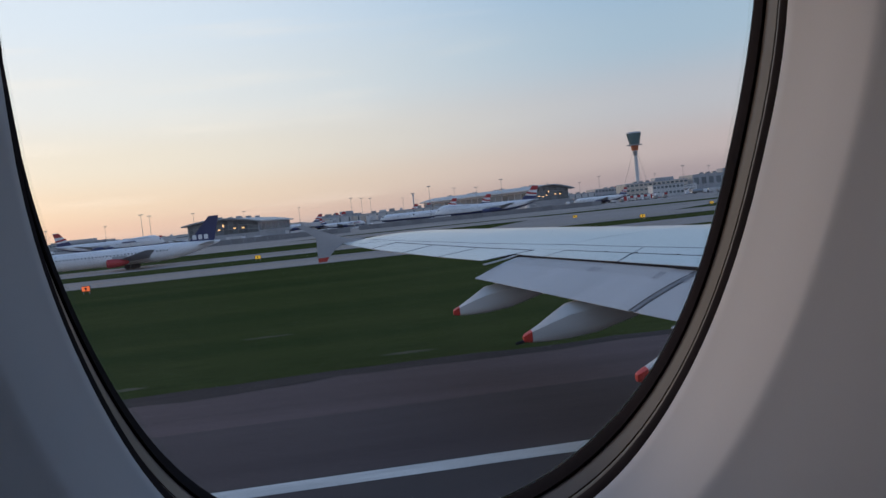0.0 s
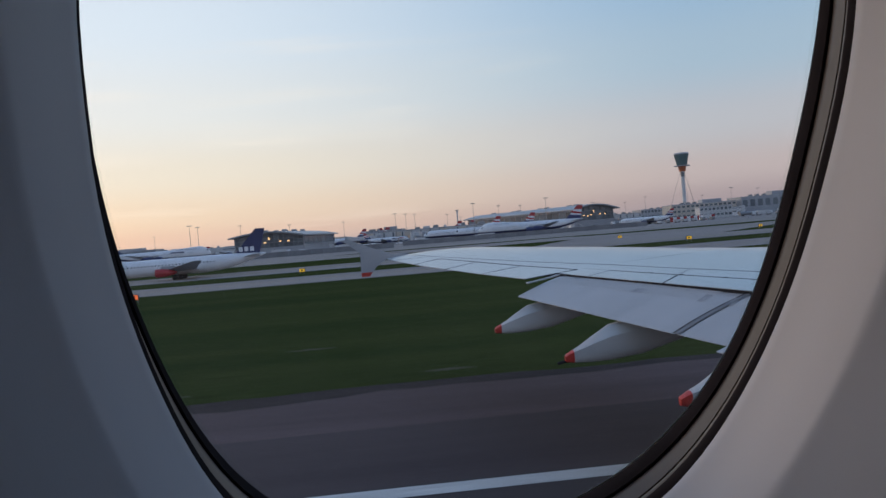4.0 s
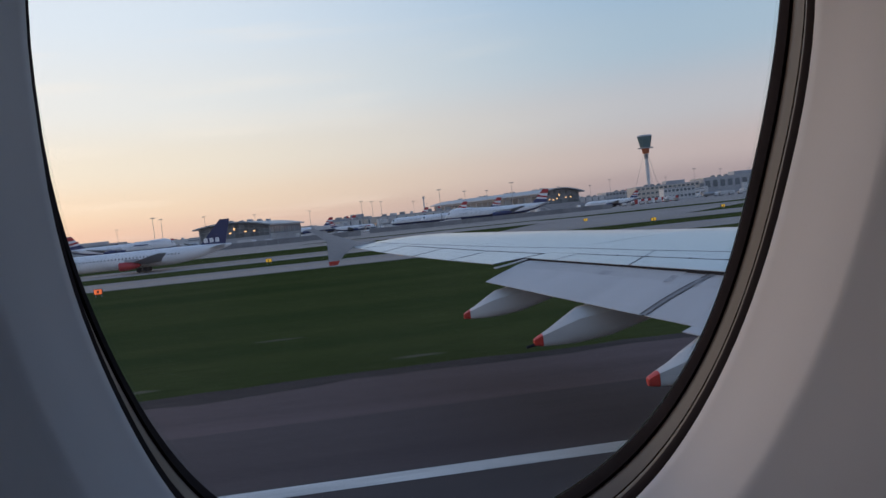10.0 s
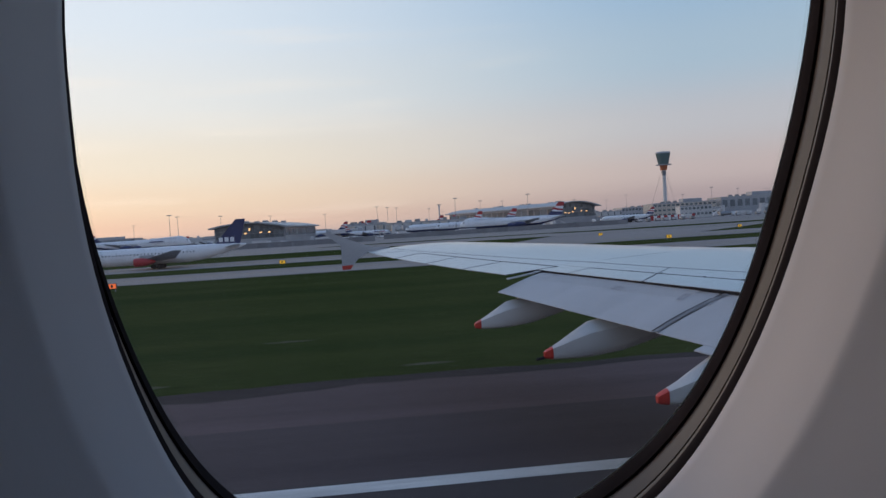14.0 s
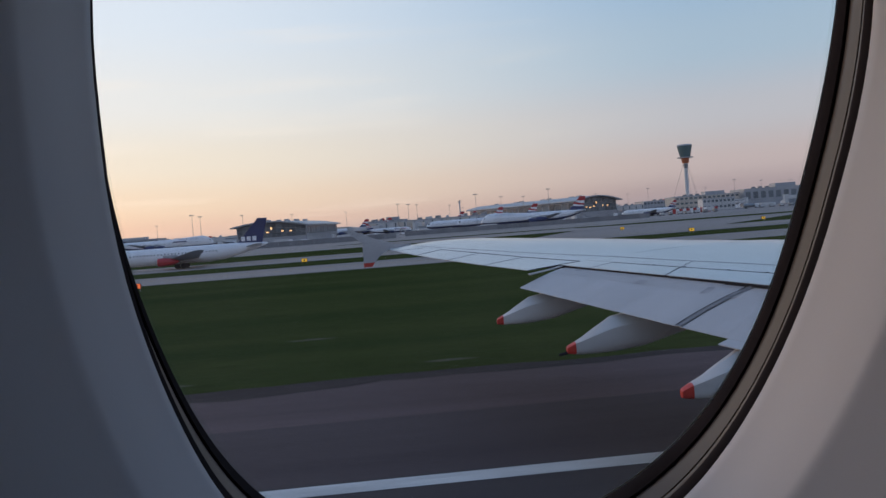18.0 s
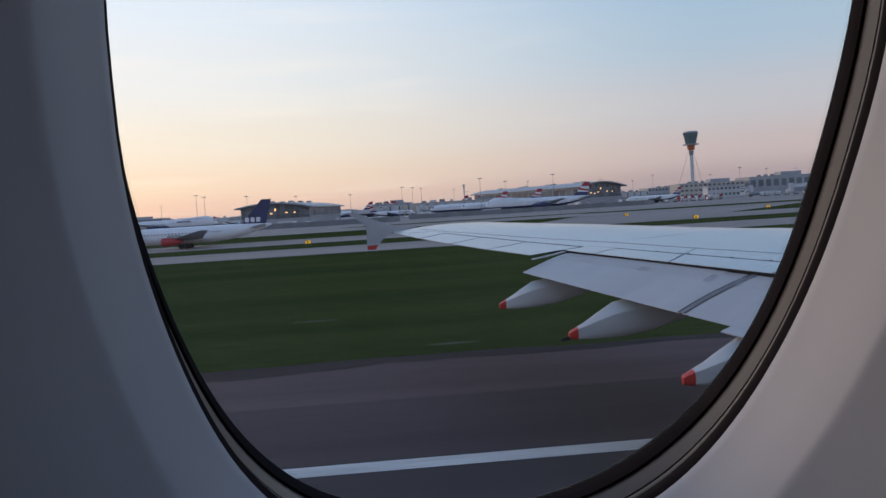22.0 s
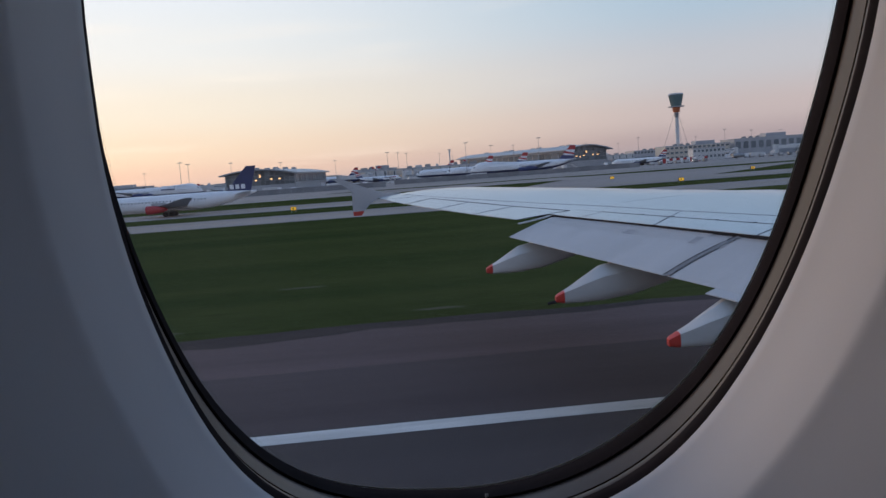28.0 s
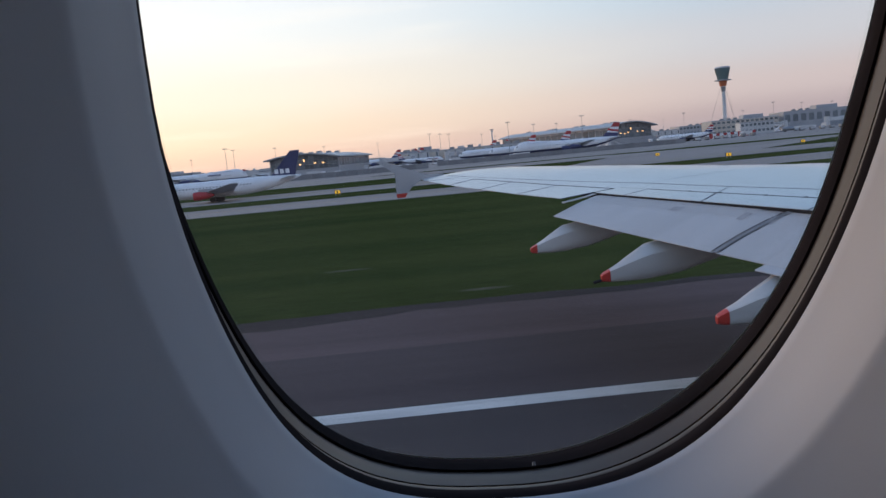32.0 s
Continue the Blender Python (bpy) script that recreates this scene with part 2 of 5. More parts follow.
TIP_RED = material("red_tip_paint", (0.55, 0.035, 0.022), 0.4, second=(0.46, 0.03, 0.02), scale=6)
GRASS = material("mown_grass", (0.035, 0.053, 0.0155), 0.95, second=(0.064, 0.077, 0.0240), scale=0.10, detail=8, mix=0.45, patchy=0.64, stretch=(0.14, 0.9, 1), bump=0.05, bump_scale=3.2, spec=0.0, grain_mix=0.55)
ASPHALT = material("runway_asphalt", (0.049, 0.044, 0.048), 0.85, second=(0.064, 0.055, 0.058), scale=0.10, detail=12, patchy=0.62, mix=0.5, stretch=(0.12, 2.2, 1), bump=0.15, bump_scale=12, spec=0.15)
SHOULDER = material("shoulder_asphalt", (0.136, 0.100, 0.102), 0.92, second=(0.086, 0.064, 0.067), scale=0.13, detail=14, patchy=0.66, mix=0.5, stretch=(0.12, 1.6, 1), bump=0.15, bump_scale=12, spec=0.08)
CONCRETE = material("taxiway_concrete", (0.29, 0.26, 0.245), 0.85, second=(0.21, 0.19, 0.18), scale=0.03, detail=7, stretch=(0.3, 1, 1), bump=0.1, bump_scale=5, spec=0.3)
LINE_WHITE = material("runway_line_paint", (0.62, 0.62, 0.60), 0.7, second=(0.42, 0.42, 0.41), scale=0.9, stretch=(0.3, 3, 1), bump_scale=20)
LINE_YELLOW = material("taxi_line_paint", (0.42, 0.27, 0.05), 0.75, second=(0.25, 0.17, 0.06), scale=0.7, bump_scale=15)


# ---- mesh helpers ----
def part(name, bm, mat, parent=None, label="", smooth=False):
    """Links a bmesh as one mesh object, under a thing or a part if one is given."""
    me = bpy.data.meshes.new(name)
    bmesh.ops.recalc_face_normals(bm, faces=bm.faces)
    if smooth:
        for f in bm.faces:
            f.smooth = True
    bm.to_mesh(me)
    bm.free()
    me.materials.append(mat)
    if smooth:
        me.set_sharp_from_angle(angle=radians(38))
    ob = new(name, me)
    if parent:
        ob.parent = parent
    if label:
        ob["label"] = label
    return ob


def thing(name, label, category, group="", kind="", at=None):
    ob = new(name)
    ob.empty_display_size = 0.3
    if at is not None:
        ob.matrix_world = at
    return tagged(ob, label, category, group, kind)


def box(bm, x, y, z, sx, sy, sz, rz=0.0, bevel=0.0):
    """A box with its middle at x, y and its foot at z."""
    m = Matrix.Translation((x, y, z + sz / 2)) @ Matrix.Rotation(radians(rz), 4, "Z") @ Matrix.Diagonal((sx, sy, sz, 1))
    made = bmesh.ops.create_cube(bm, size=1, matrix=m)
    if bevel:
        edges = {e for v in made["verts"] for e in v.link_edges}
        bmesh.ops.bevel(bm, geom=list(edges), offset=bevel, segments=1, affect="EDGES")
    return bm


def loft(bm, rings, closed=True, caps=True):
    """Skins a row of rings of equal length."""
    rows = [[bm.verts.new(p) for p in ring] for ring in rings]
    n = len(rows[0])
    for a, b in zip(rows, rows[1:]):
        for i in range(n if closed else n - 1):
            j = (i + 1) % n
            try:
                bm.faces.new((a[i], a[j], b[j], b[i]))
            except ValueError:
                pass
    if caps and closed:
        bm.faces.new(rows[0]); bm.faces.new(rows[-1])
    return bm


def tube(bm, a, b, r0, r1=None, seg=8):
    a, b = Vector(a), Vector(b)
    r1 = r0 if r1 is None else r1
    q = (b - a).to_track_quat("Z", "Y")
    ring = [Vector((math.cos(2 * math.pi * i / seg), math.sin(2 * math.pi * i / seg), 0)) for i in range(seg)]
    return loft(bm, [[a + q @ (v * r0) for v in ring], [b + q @ (v * r1) for v in ring]])


def plate(bm, outline, thickness, axis=1):
    """A flat outline in two coordinates, given thickness along the third (axis 1: outline in x and z; 2: in x and y)."""
    lo, hi = [], []
    for p, q in outline:
        for side, d in ((lo, -thickness / 2), (hi, thickness / 2)):
            side.append((p, d, q) if axis == 1 else (p, q, d) if axis == 2 else (d, p, q))
    return loft(bm, [lo, hi])


# ---- cabin window ----
WIN_LEAN = 0.392
WIN_OUT = Vector((0, 1, 0.19)).normalized()
# the pane's rim and the panel's lip, two rounded ovals in the leaning sidewall: middle, half width, half height, turn, skew, wobble of the outline
RIM = (Vector((0.0476, 0.3300, 6.3365)), (0.1416, 0.1737, -0.1585, -0.0073, -0.0111, 0.0377, -0.0069, -0.0206, 0.0011, -0.0040))
LIP = (Vector((0.0524, 0.2850, 6.3287)), (0.1271, 0.1720, -0.1578, 0.0711, -0.0038, -0.0010, 0.0183, -0.0085, -0.0009, 0.0145))
WIN_C = RIM[0]


def oval(s, out=0.0, depth=0.0, square=0.0, seg=120):
    """A ring between the pane's rim (s = 0) and the panel's lip (s = 1), widened by out and moved outboard by depth."""
    mid = RIM[0].lerp(LIP[0], s)
    a, b, turned, skew, *wob = [p + (q - p) * s for p, q in zip(RIM[1], LIP[1])]
    pts = []
    for i in range(seg):
        t = 2 * math.pi * i / seg
        c, q = math.cos(t), math.sin(t)
        n = (2.3 if q >= 0 else 2.5) + square
        u, v = (a + out) * math.copysign(abs(c) ** (2 / n), c), (b + out) * math.copysign(abs(q) ** (2 / n), q)
        k = 1 + sum(wob[2 * j] * math.cos(m * t) + wob[2 * j + 1] * math.sin(m * t) for j, m in enumerate((3, 4, 5)))
        x, z = k * (u * math.cos(turned) - v * math.sin(turned)), k * (u * math.sin(turned) + v * math.cos(turned))
        pts.append(mid + Vector((x, skew * x - WIN_LEAN * z, z)) + WIN_OUT * depth)
    return pts


def bead(s0, s1, rise, sunk=0.0, n=6):
    """Rings of a rounded strip from s0 to s1, swelling into the opening by rise, or lying sunk behind its neighbours."""
    rows = [(s0, 0.004)] + [(s0 + (s1 - s0) * i / n, sunk - rise * math.sin(math.pi * i / n)) for i in range(n + 1)] + [(s1, 0.004)]
    return loft(bmesh.new(), [oval(s, out) for s, out in rows], caps=False)


window = thing("window_1", "oval aircraft cabin window with black seals", "window", kind="structure")
part("outer_seal", bead(0.0, 0.29, 0.0008), SEAL, window, smooth=True)
part("retainer_ring", bead(0.28, 0.635, 0.0003, 0.0013), RETAINER, window, "brown-grey plastic retainer ring", smooth=True)
part("groove", loft(bmesh.new(), [oval(0.63, 0.0028), oval(0.675, 0.0028)], caps=False), SEAL, window, smooth=True)
part("second_ring", bead(0.67, 0.80, 0.0005, 0.0013), TRIM_DARK, window, smooth=True)
part("inner_seal", bead(0.79, 0.998, 0.0010), SEAL, window, smooth=True)
pane = part("pane", loft(bmesh.new(), [oval(0, 0.0045, 0.0022), oval(0, 0.0045, 0.006)]), PANE, window)
pane.visible_shadow = False
rim = part("pane_edge", loft(bmesh.new(), [oval(0, 0.001, 0.0019), oval(0, -0.0006, 0.0017), oval(0, -0.0014, 0.0015)], caps=False), PANE_EDGE, window, "pale frosted rim of the pane", smooth=True)
rim.visible_shadow = False
hole = bmesh.new()
spot_at = oval(0.27, -0.0006)[92]
tube(hole, spot_at + Vector((0, -0.0006, -0.0004)), spot_at + Vector((0, 0.0006, 0.0008)), 0.0008, seg=12)
part("breather_hole", hole, ALLOY, window)


def wall_rim(depth, seg=120):
    """The sidewall's outer edge: a rectangle from floor to ceiling, in the leaning plane."""
    pts = []
    for i in range(seg):
        t = 2 * math.pi * i / seg - 0.158
        c, q = math.cos(t), math.sin(t)
        k = min(3.0 / max(abs(c), 1e-6), (1.25 if q > 0 else 1.10) / max(abs(q), 1e-6))
        x, z = c * k, q * k
        pts.append(WIN_C + Vector((x, -WIN_LEAN * z, z)) + WIN_OUT * depth)
    return pts


# moulded sidewall: a wide funnel round the window, then the flatter wall
panel = thing("wall_side", "moulded pale plastic cabin sidewall panel round the window", "wall", kind="structure")
funnel = [oval(1, 0.002, 0.004), oval(1, 0.0004, 0.001), oval(1), oval(1, 0.0008, -0.004), oval(1, 0.0025, -0.021), oval(1, 0.0048, -0.0405), oval(1, 0.0054, -0.0435), oval(1, 0.0064, -0.046),
          oval(1, 0.0108, -0.0585), oval(1, 0.0212, -0.088), oval(1, 0.0335, -0.118), oval(1, 0.0495, -0.148), oval(1, 0.0715, -0.182), oval(1, 0.1045, -0.204, 0.2), oval(1, 0.17, -0.214, 1.0), oval(1, 0.46, -0.219, 2.5), wall_rim(-0.267)]
part("panel_skin", loft(bmesh.new(), funnel, caps=False), PANEL, panel, smooth=True)


def wall_box(name, label, x0, x1, y0, y1, z0, z1, mat=None, category="wall"):
    return tagged(part(name, box(bmesh.new(), (x0 + x1) / 2, (y0 + y1) / 2, z0, x1 - x0, y1 - y0, z1 - z0), mat or PANEL), label, category, kind="structure")


CF, CC = EYE_Z - 1.05, EYE_Z + 1.25
wall_box("floor", "plain grey cabin floor", -3, 3, -5.6, 0.95, CF - 0.06, CF, CONCRETE, "floor")
wall_box("ceiling", "plain pale cabin ceiling", -3, 3, -5.6, 0.5, CC, CC + 0.06, None, "ceiling")
wall_box("wall_front", "plain cabin partition", 3.0, 3.06, -5.6, 0.95, CF, CC)
wall_box("wall_back", "plain cabin partition", -3.06, -3.0, -5.6, 0.95, CF, CC)
wall_box("wall_far_low", "plain cabin sidewall below the far windows", -3, 3, -5.66, -5.6, CF, EYE_Z - 0.2)
wall_box("wall_far_high", "plain cabin sidewall above the far windows", -3, 3, -5.66, -5.6, EYE_Z + 0.25, CC)
for i in range(6):
    wall_box("wall_far_pier", "plain sidewall pier between far windows", -2.95 + i * 1.13, -2.65 + i * 1.13, -5.66, -5.6, EYE_Z - 0.2, EYE_Z + 0.25)
# the wall that carries the window on to floor and ceiling, outside the moulded panel
shell = [oval(0, 0.004, 0.008), oval(0, 0.05, 0.012), oval(0, 0.2, 0.02, 0.7), wall_rim(0.03)]
tagged(part("wall_skin", loft(bmesh.new(), shell, caps=False), WING_WHITE, smooth=True), "white painted fuselage skin", "wall", kind="structure")

# ---- wing ----
wing = thing("aircraft_wing", "long white airliner wing with flaps lowered and red-tipped fairings", "wing")


def lerp_rows(rows, y):
    """Straight-line values of rows (y, a, b, ...) sorted by falling y."""
    for r0, r1 in zip(rows, rows[1:]):
        if y >= r1[0]:
            k = (y - r0[0]) / (r1[0] - r0[0])
            return [a + (b - a) * k for a, b in zip(r0[1:], r1[1:])]
    return list(rows[-1][1:])


# outboard distance: trailing edge x, its z, leading edge x, crest z
WING_ROWS = [(36.25, 0.66, 5.71, 4.4, 5.83), (35.6, 0.76, 5.66, 5.3, 5.84), (33.2, 1.55, 5.43, 7.1, 5.68), (30.0, 2.62, 5.19, 9.4, 5.47),
             (27.3, 3.52, 5.01, 11.3, 5.27), (24.35, 4.48, 4.85, 13.4, 5.08)]
INNER_ROWS = [(24.35, 5.32, 4.93, 13.4, 5.08), (22.0, 6.08, 4.81, 15.0, 4.93), (17.0, 7.72, 4.54, 18.5, 4.69), (12.0, 9.3, 4.27, 22.0, 4.55), (4.0, 11.6, 3.9, 27.6, 4.35), (0.2, 12.7, 3.8, 30.3, 4.3)]


def wing_top(y, s, inner):
    """Point of the upper skin, s running from the trailing edge (0) to the leading edge (1)."""
    te, zt, le, zc = lerp_rows(INNER_ROWS if inner else WING_ROWS, y)
    x = te + (le - te) * s
    if s < 0.55:
        k = s / 0.55
        z = zt + (zc - zt) * (1 - (1 - k) ** 1.7)
    else:
        k = (s - 0.55) / 0.45
        z = zc - (le - te) * 0.055 * (1 - math.sqrt(max(0.0, 1 - k * k)))
    return Vector((x, y, z))


def wing_patch(name, y0, y1, s0, s1, inner, mat, parent, thick=0.012, ny=6, ns=6, label="", skew0=0.0, skew1=0.0):
    """A piece of the upper skin with its own thickness and edges; its ends may run outboard on their way forward."""
    bm = bmesh.new()
    ss = [s0 + (s1 - s0) * i / ns for i in range(ns + 1)]
    rings = []
    for i in range(ny + 1):
        k = i / ny
        top = [wing_top(y0 + (y1 - y0) * k + (skew0 * (1 - k) + skew1 * k) * (s - s0) / (s1 - s0), s, inner) for s in ss]
        rings.append(top + [p - Vector((0, 0, thick)) for p in reversed(top)])
    loft(bm, rings)
    return part(name, bm, mat, parent, label, smooth=True)


def wing_core(y0, y1, inner, ny, aft=0.03):
    """The dark structure beneath the skins, down to the lower surface."""
    bm = bmesh.new()
    rings = []
    for i in range(ny + 1):
        y = y0 + (y1 - y0) * i / ny
        te, zt, le, zc = lerp_rows(INNER_ROWS if inner else WING_ROWS, y)
        c = le - te
        up = [wing_top(y, s, inner) - Vector((0, 0, 0.035)) for s in (aft, aft + 0.05, aft + 0.12, 0.35, 0.55, 0.75, 0.9, 0.97)]
        dn = [Vector((te + c * s, y, zc - c * (0.035 + 0.06 * math.sin(math.pi * min(1, s * 1.02))))) for s in (0.97, 0.8, 0.6, 0.4, aft + 0.15)]
        rings.append(up + dn)
    return part("lower_structure", loft(bm, rings), GAP_DARK, wing, smooth=True)


wing_core(36.2, 24.4, False, 8, 0.16)
wing_core(24.3, 0.3, True, 9)
HINGE, AILERON, SEAM = 0.105, 0.172, 0.197
wing_patch("outer_skin", 36.2, 24.361, AILERON + 0.002, 1.0, False, WING_WHITE, wing, ny=28, ns=20)
wing_patch("inner_skin", 24.36, 0.3, HINGE + 0.002, 1.0, True, WING_WHITE, wing, ny=28, ns=20)
wing_patch("tip_skin", 36.2, 32.9, 0.0, AILERON - 0.001, False, WING_WHITE, wing)
for y0, y1 in ((32.80, 30.08), (30.03, 27.30), (27.25, 24.47)):
    wing_patch("aileron", y0, y1, 0.0, AILERON - 0.004, False, WING_WHITE, wing, thick=0.014)
wing_patch("shroud_panel", 24.3, 22.74, 0.0, HINGE - 0.001, True, WING_WHITE, wing, thick=0.014, skew1=0.40)
for y0, y1, k0, k1 in ((22.70, 19.66, 0.40, 0.86), (19.60, 16.5, 0.86, 0.7), (16.44, 13.2, 0.7, 0.7), (13.14, 9.5, 0.7, 0.5), (9.45, 4.2, 0.5, 0.0)):
    wing_patch("spoiler", y0, y1, 0.0, HINGE - 0.004, True, WING_WHITE, wing, thick=0.014, skew0=k0, skew1=k1)

# dark rubber seals along the joints of the upper skin


def seal_line(y0, y1, s0, s1, inner, height, width=0.05, n=10):
    bm = bmesh.new()
    rings = []
    for i in range(n + 1):
        p = wing_top(y0 + (y1 - y0) * i / n, s0 + (s1 - s0) * i / n, inner)
        rings.append([p + Vector((-width / 2, 0.012, -0.01)), p + Vector((-width / 2, 0.012, height)), p + Vector((width / 2, -0.012, height)), p + Vector((width / 2, -0.012, -0.01))])
    loft(bm, rings)
    return part("joint_seal", bm, SEAM_GREY, wing)


seal_line(32.85, 24.5, AILERON, AILERON, False, 0.009, width=0.03, n=28)
seal_line(35.4, 24.4, 0.205, 0.272, False, 0.006, width=0.02, n=28)
seal_line(24.4, 22.0, SEAM, SEAM, True, 0.007, width=0.02, n=14)
seal_line(22.0, 8.0, SEAM, SEAM, True, 0.006, width=0.025, n=40)
seal_line(23.1, 22.0, HINGE, HINGE, True, 0.006, width=0.025, n=6)
seal_line(22.0, 8.0, HINGE, HINGE, True, 0.006, width=0.025, n=40)
for y in (32.85, 30.05, 27.27, 24.44):
    seal_line(y, y, 0.0, AILERON, False, 0.007, n=4)
for y, k in ((22.72, 0.40), (19.63, 0.86), (16.47, 0.7)):
    seal_line(y, y + k, 0.0, HINGE, True, 0.005, width=0.03, n=4)
seal_line(35.2, 34.2, 0.005, 0.16, False, 0.004)
seal_line(20.5, 21.2, HINGE, SEAM, True, 0.003, width=0.02, n=3)

# wingtip fence
fence = [(-1.20, 6.66), (-0.90, 6.68), (0.04, 6.24), (0.94, 5.87), (1.64, 5.83), (1.64, 5.73), (0.69, 5.69), (0.32, 5.50), (0.02, 5.20), (-0.46, 5.20), (-0.44, 5.69), (-0.43, 6.05), (-0.78, 6.36)]
bm = plate(bmesh.new(), fence, 0.13)
bmesh.ops.translate(bm, verts=bm.verts, vec=(0, 36.32, 0))
part("wingtip_fence", bm, FLAP_WHITE, wing, "grey-white arrow-shaped wingtip fence")
bm = plate(bmesh.new(), [(-0.46, 5.197), (0.015, 5.197), (-0.10, 5.02), (-0.45, 5.02)], 0.125)
bmesh.ops.translate(bm, verts=bm.verts, vec=(0, 36.32, 0))
part("fence_tip", bm, TIP_RED, wing, "red painted lower fence tip")


def under_spoiler(p, gap=0.07):
    """Keeps a point of the flap below the spoilers where it tucks in under them."""
    te, zt, le, zc = lerp_rows(INNER_ROWS, p.y)
    if p.x > te - 0.1:
        p.z = min(p.z, wing_top(p.y, max(0.0, (p.x - te) / (le - te)), True).z - gap)
    return p


def flap(y0, y1, rows, slant0=0.0, slant1=0.0, label=""):
    """A lowered flap: rows of y, trailing x and z, leading x and z; its ends may run slanting inboard."""
    bm = bmesh.new()
    rings = []

    def point(k, s, lift):
        y = y0 + (y1 - y0) * k - (slant0 * (1 - k) + slant1 * k) * s ** 1.4
        tx, tz, lx, lz = lerp_rows(rows, y)
        p = Vector((tx + (lx - tx) * s, y, tz + (lz - tz) * s + lift))
        return under_spoiler(p)
    for i in range(9):
        ring = [point(i / 8, s, 0.10 * math.sin(math.pi * s * 0.8)) for s in (0, 0.2, 0.4, 0.5, 0.6, 0.7, 0.8, 0.9, 1.0)]
        ring += [point(i / 8, s, -0.012 - 0.26 * math.sin(math.pi * min(1, s * 0.95))) for s in (1.0, 0.85, 0.5, 0.2, 0)]
        rings.append(ring)
    loft(bm, rings)
    return part("flap", bm, FLAP_WHITE, wing, label, smooth=True)


FLAP_ROWS = [(24.0, 4.07, 4.41, 5.88, 4.89), (17.6, 6.16, 3.775, 8.3, 4.72), (4.0, 10.4, 2.58, 13.4, 4.08)]
JOINT = 0.62
flap(24.0, 17.42, FLAP_ROWS, 0.0, JOINT)
flap(17.33, 4.2, FLAP_ROWS, JOINT, 0.0)


# thin vane that drops from the shroud beside the aileron's inner end
vane = bmesh.new()
loft(vane, [[(5.42 - k, 24.12, 4.91 - 0.15 * k ** 0.8), (5.42 - k, 24.40, 4.91 - 0.15 * k ** 0.8), (5.42 - k, 24.40, 4.88 - 0.15 * k ** 0.8), (5.42 - k, 24.12, 4.88 - 0.15 * k ** 0.8)] for k in (0, 0.25, 0.5, 0.75, 1.0)])
part("shroud_vane", vane, FLAP_WHITE, wing, "thin pale vane at the flap's outer end")
# near-black strip under the spoilers' trailing edge, colouring in the gap's shade over the flap
cove = bmesh.new()
rows_c = [(24.3, 5.35, 4.935), (17.0, 7.74, 4.53), (4.2, 11.6, 3.88)]
loft(cove, [[(x - 0.02, y, z - 0.005), (x + 0.02, y, z - 0.005), (x + 0.05, y, z - 0.085), (x + 0.01, y, z - 0.085)] for y, x, z in rows_c])
part("cove_seal", cove, GAP_DARK, wing)
# patches, access covers and a seam on the flaps


def flap_mark(name, y0, y1, s0, s1, mat, lift=0.006, slant=0.0):
    bm = bmesh.new()
    rows = []
    n = 9 if slant else 2
    for e in (y0, (y0 + y1) / 2, y1):
        row = []
        for i in range(n + 1):
            k = s0 + (s1 - s0) * i / n
            y = e - slant * k ** 1.4
            tx, tz, lx, lz = lerp_rows(FLAP_ROWS, y)
            row.append(under_spoiler(Vector((tx + (lx - tx) * k, y, tz + (lz - tz) * k + 0.10 * math.sin(math.pi * k * 0.8) + lift)), 0.07 - lift))
        rows.append(row)
    loft(bm, rows, closed=False)
    return part(name, bm, mat, wing)


STRIP_GREY = material("grey_joint_strip", (0.20, 0.205, 0.22), 0.45, second=(0.15, 0.155, 0.17), scale=4)
FLAP_DULL = material("dull_flap_paint", (0.375, 0.382, 0.395), 0.55, second=(0.43, 0.437, 0.45), scale=1.4, detail=8, stretch=(1.2, 0.5, 1), patchy=0.6)
MARK = material("worn_grey_patch", (0.24, 0.245, 0.26), 0.55, second=(0.36, 0.365, 0.38), scale=5, detail=6)
flap_mark("worn_patch", 20.3, 19.9, 0.48, 0.57, MARK, 0.008)
flap_mark("worn_patch", 18.02, 17.82, 0.46, 0.58, MARK, 0.008)
flap_mark("worn_patch", 17.2, 16.98, 0.45, 0.57, MARK, 0.008)
flap_mark("dull_band", 23.85, 17.75, 0.49, 0.85, FLAP_DULL, 0.004, 0.001)
flap_mark("dull_band", 17.0, 10.0, 0.47, 0.85, FLAP_DULL, 0.004, 0.001)
flap_mark("panel_seam", 23.2, 23.17, 0.52, 0.72, MARK, 0.008)
tab = bmesh.new()
tab_rows = []
for y in (15.9, 14.5, 12.0):
    tx, tz, lx, lz = lerp_rows(FLAP_ROWS, y)
    tab_rows.append([(tx + 0.05, y, tz + 0.014), (tx - 0.22, y, tz - 0.085), (tx - 0.22, y, tz - 0.105), (tx + 0.05, y, tz - 0.03)])
loft(tab, tab_rows)
part("flap_tab", tab, FLAP_WHITE, wing, "short white tab behind the inner flap")
flap_mark("worn_patch", 23.2, 23.0, 0.64, 0.74, MARK)
flap_mark("joint_strip", 17.40, 17.29, 0.0, 0.98, STRIP_GREY, 0.02, JOINT)
flap_mark("joint_strip", 17.48, 17.44, 0.0, 0.98, GAP_DARK, 0.008, JOINT)
flap_mark("joint_strip", 17.27, 17.25, 0.0, 0.98, GAP_DARK, 0.008, JOINT)
for y in (21.5, 20.4, 17.9, 16.8, 19.0):
    bm = bmesh.new()
    p = wing_top(y, HINGE + 0.002, True)
    box(bm, p.x, p.y, p.z - 0.02, 0.07, 0.035, 0.034)
    part("hinge_fitting", bm, GAP_DARK, wing)


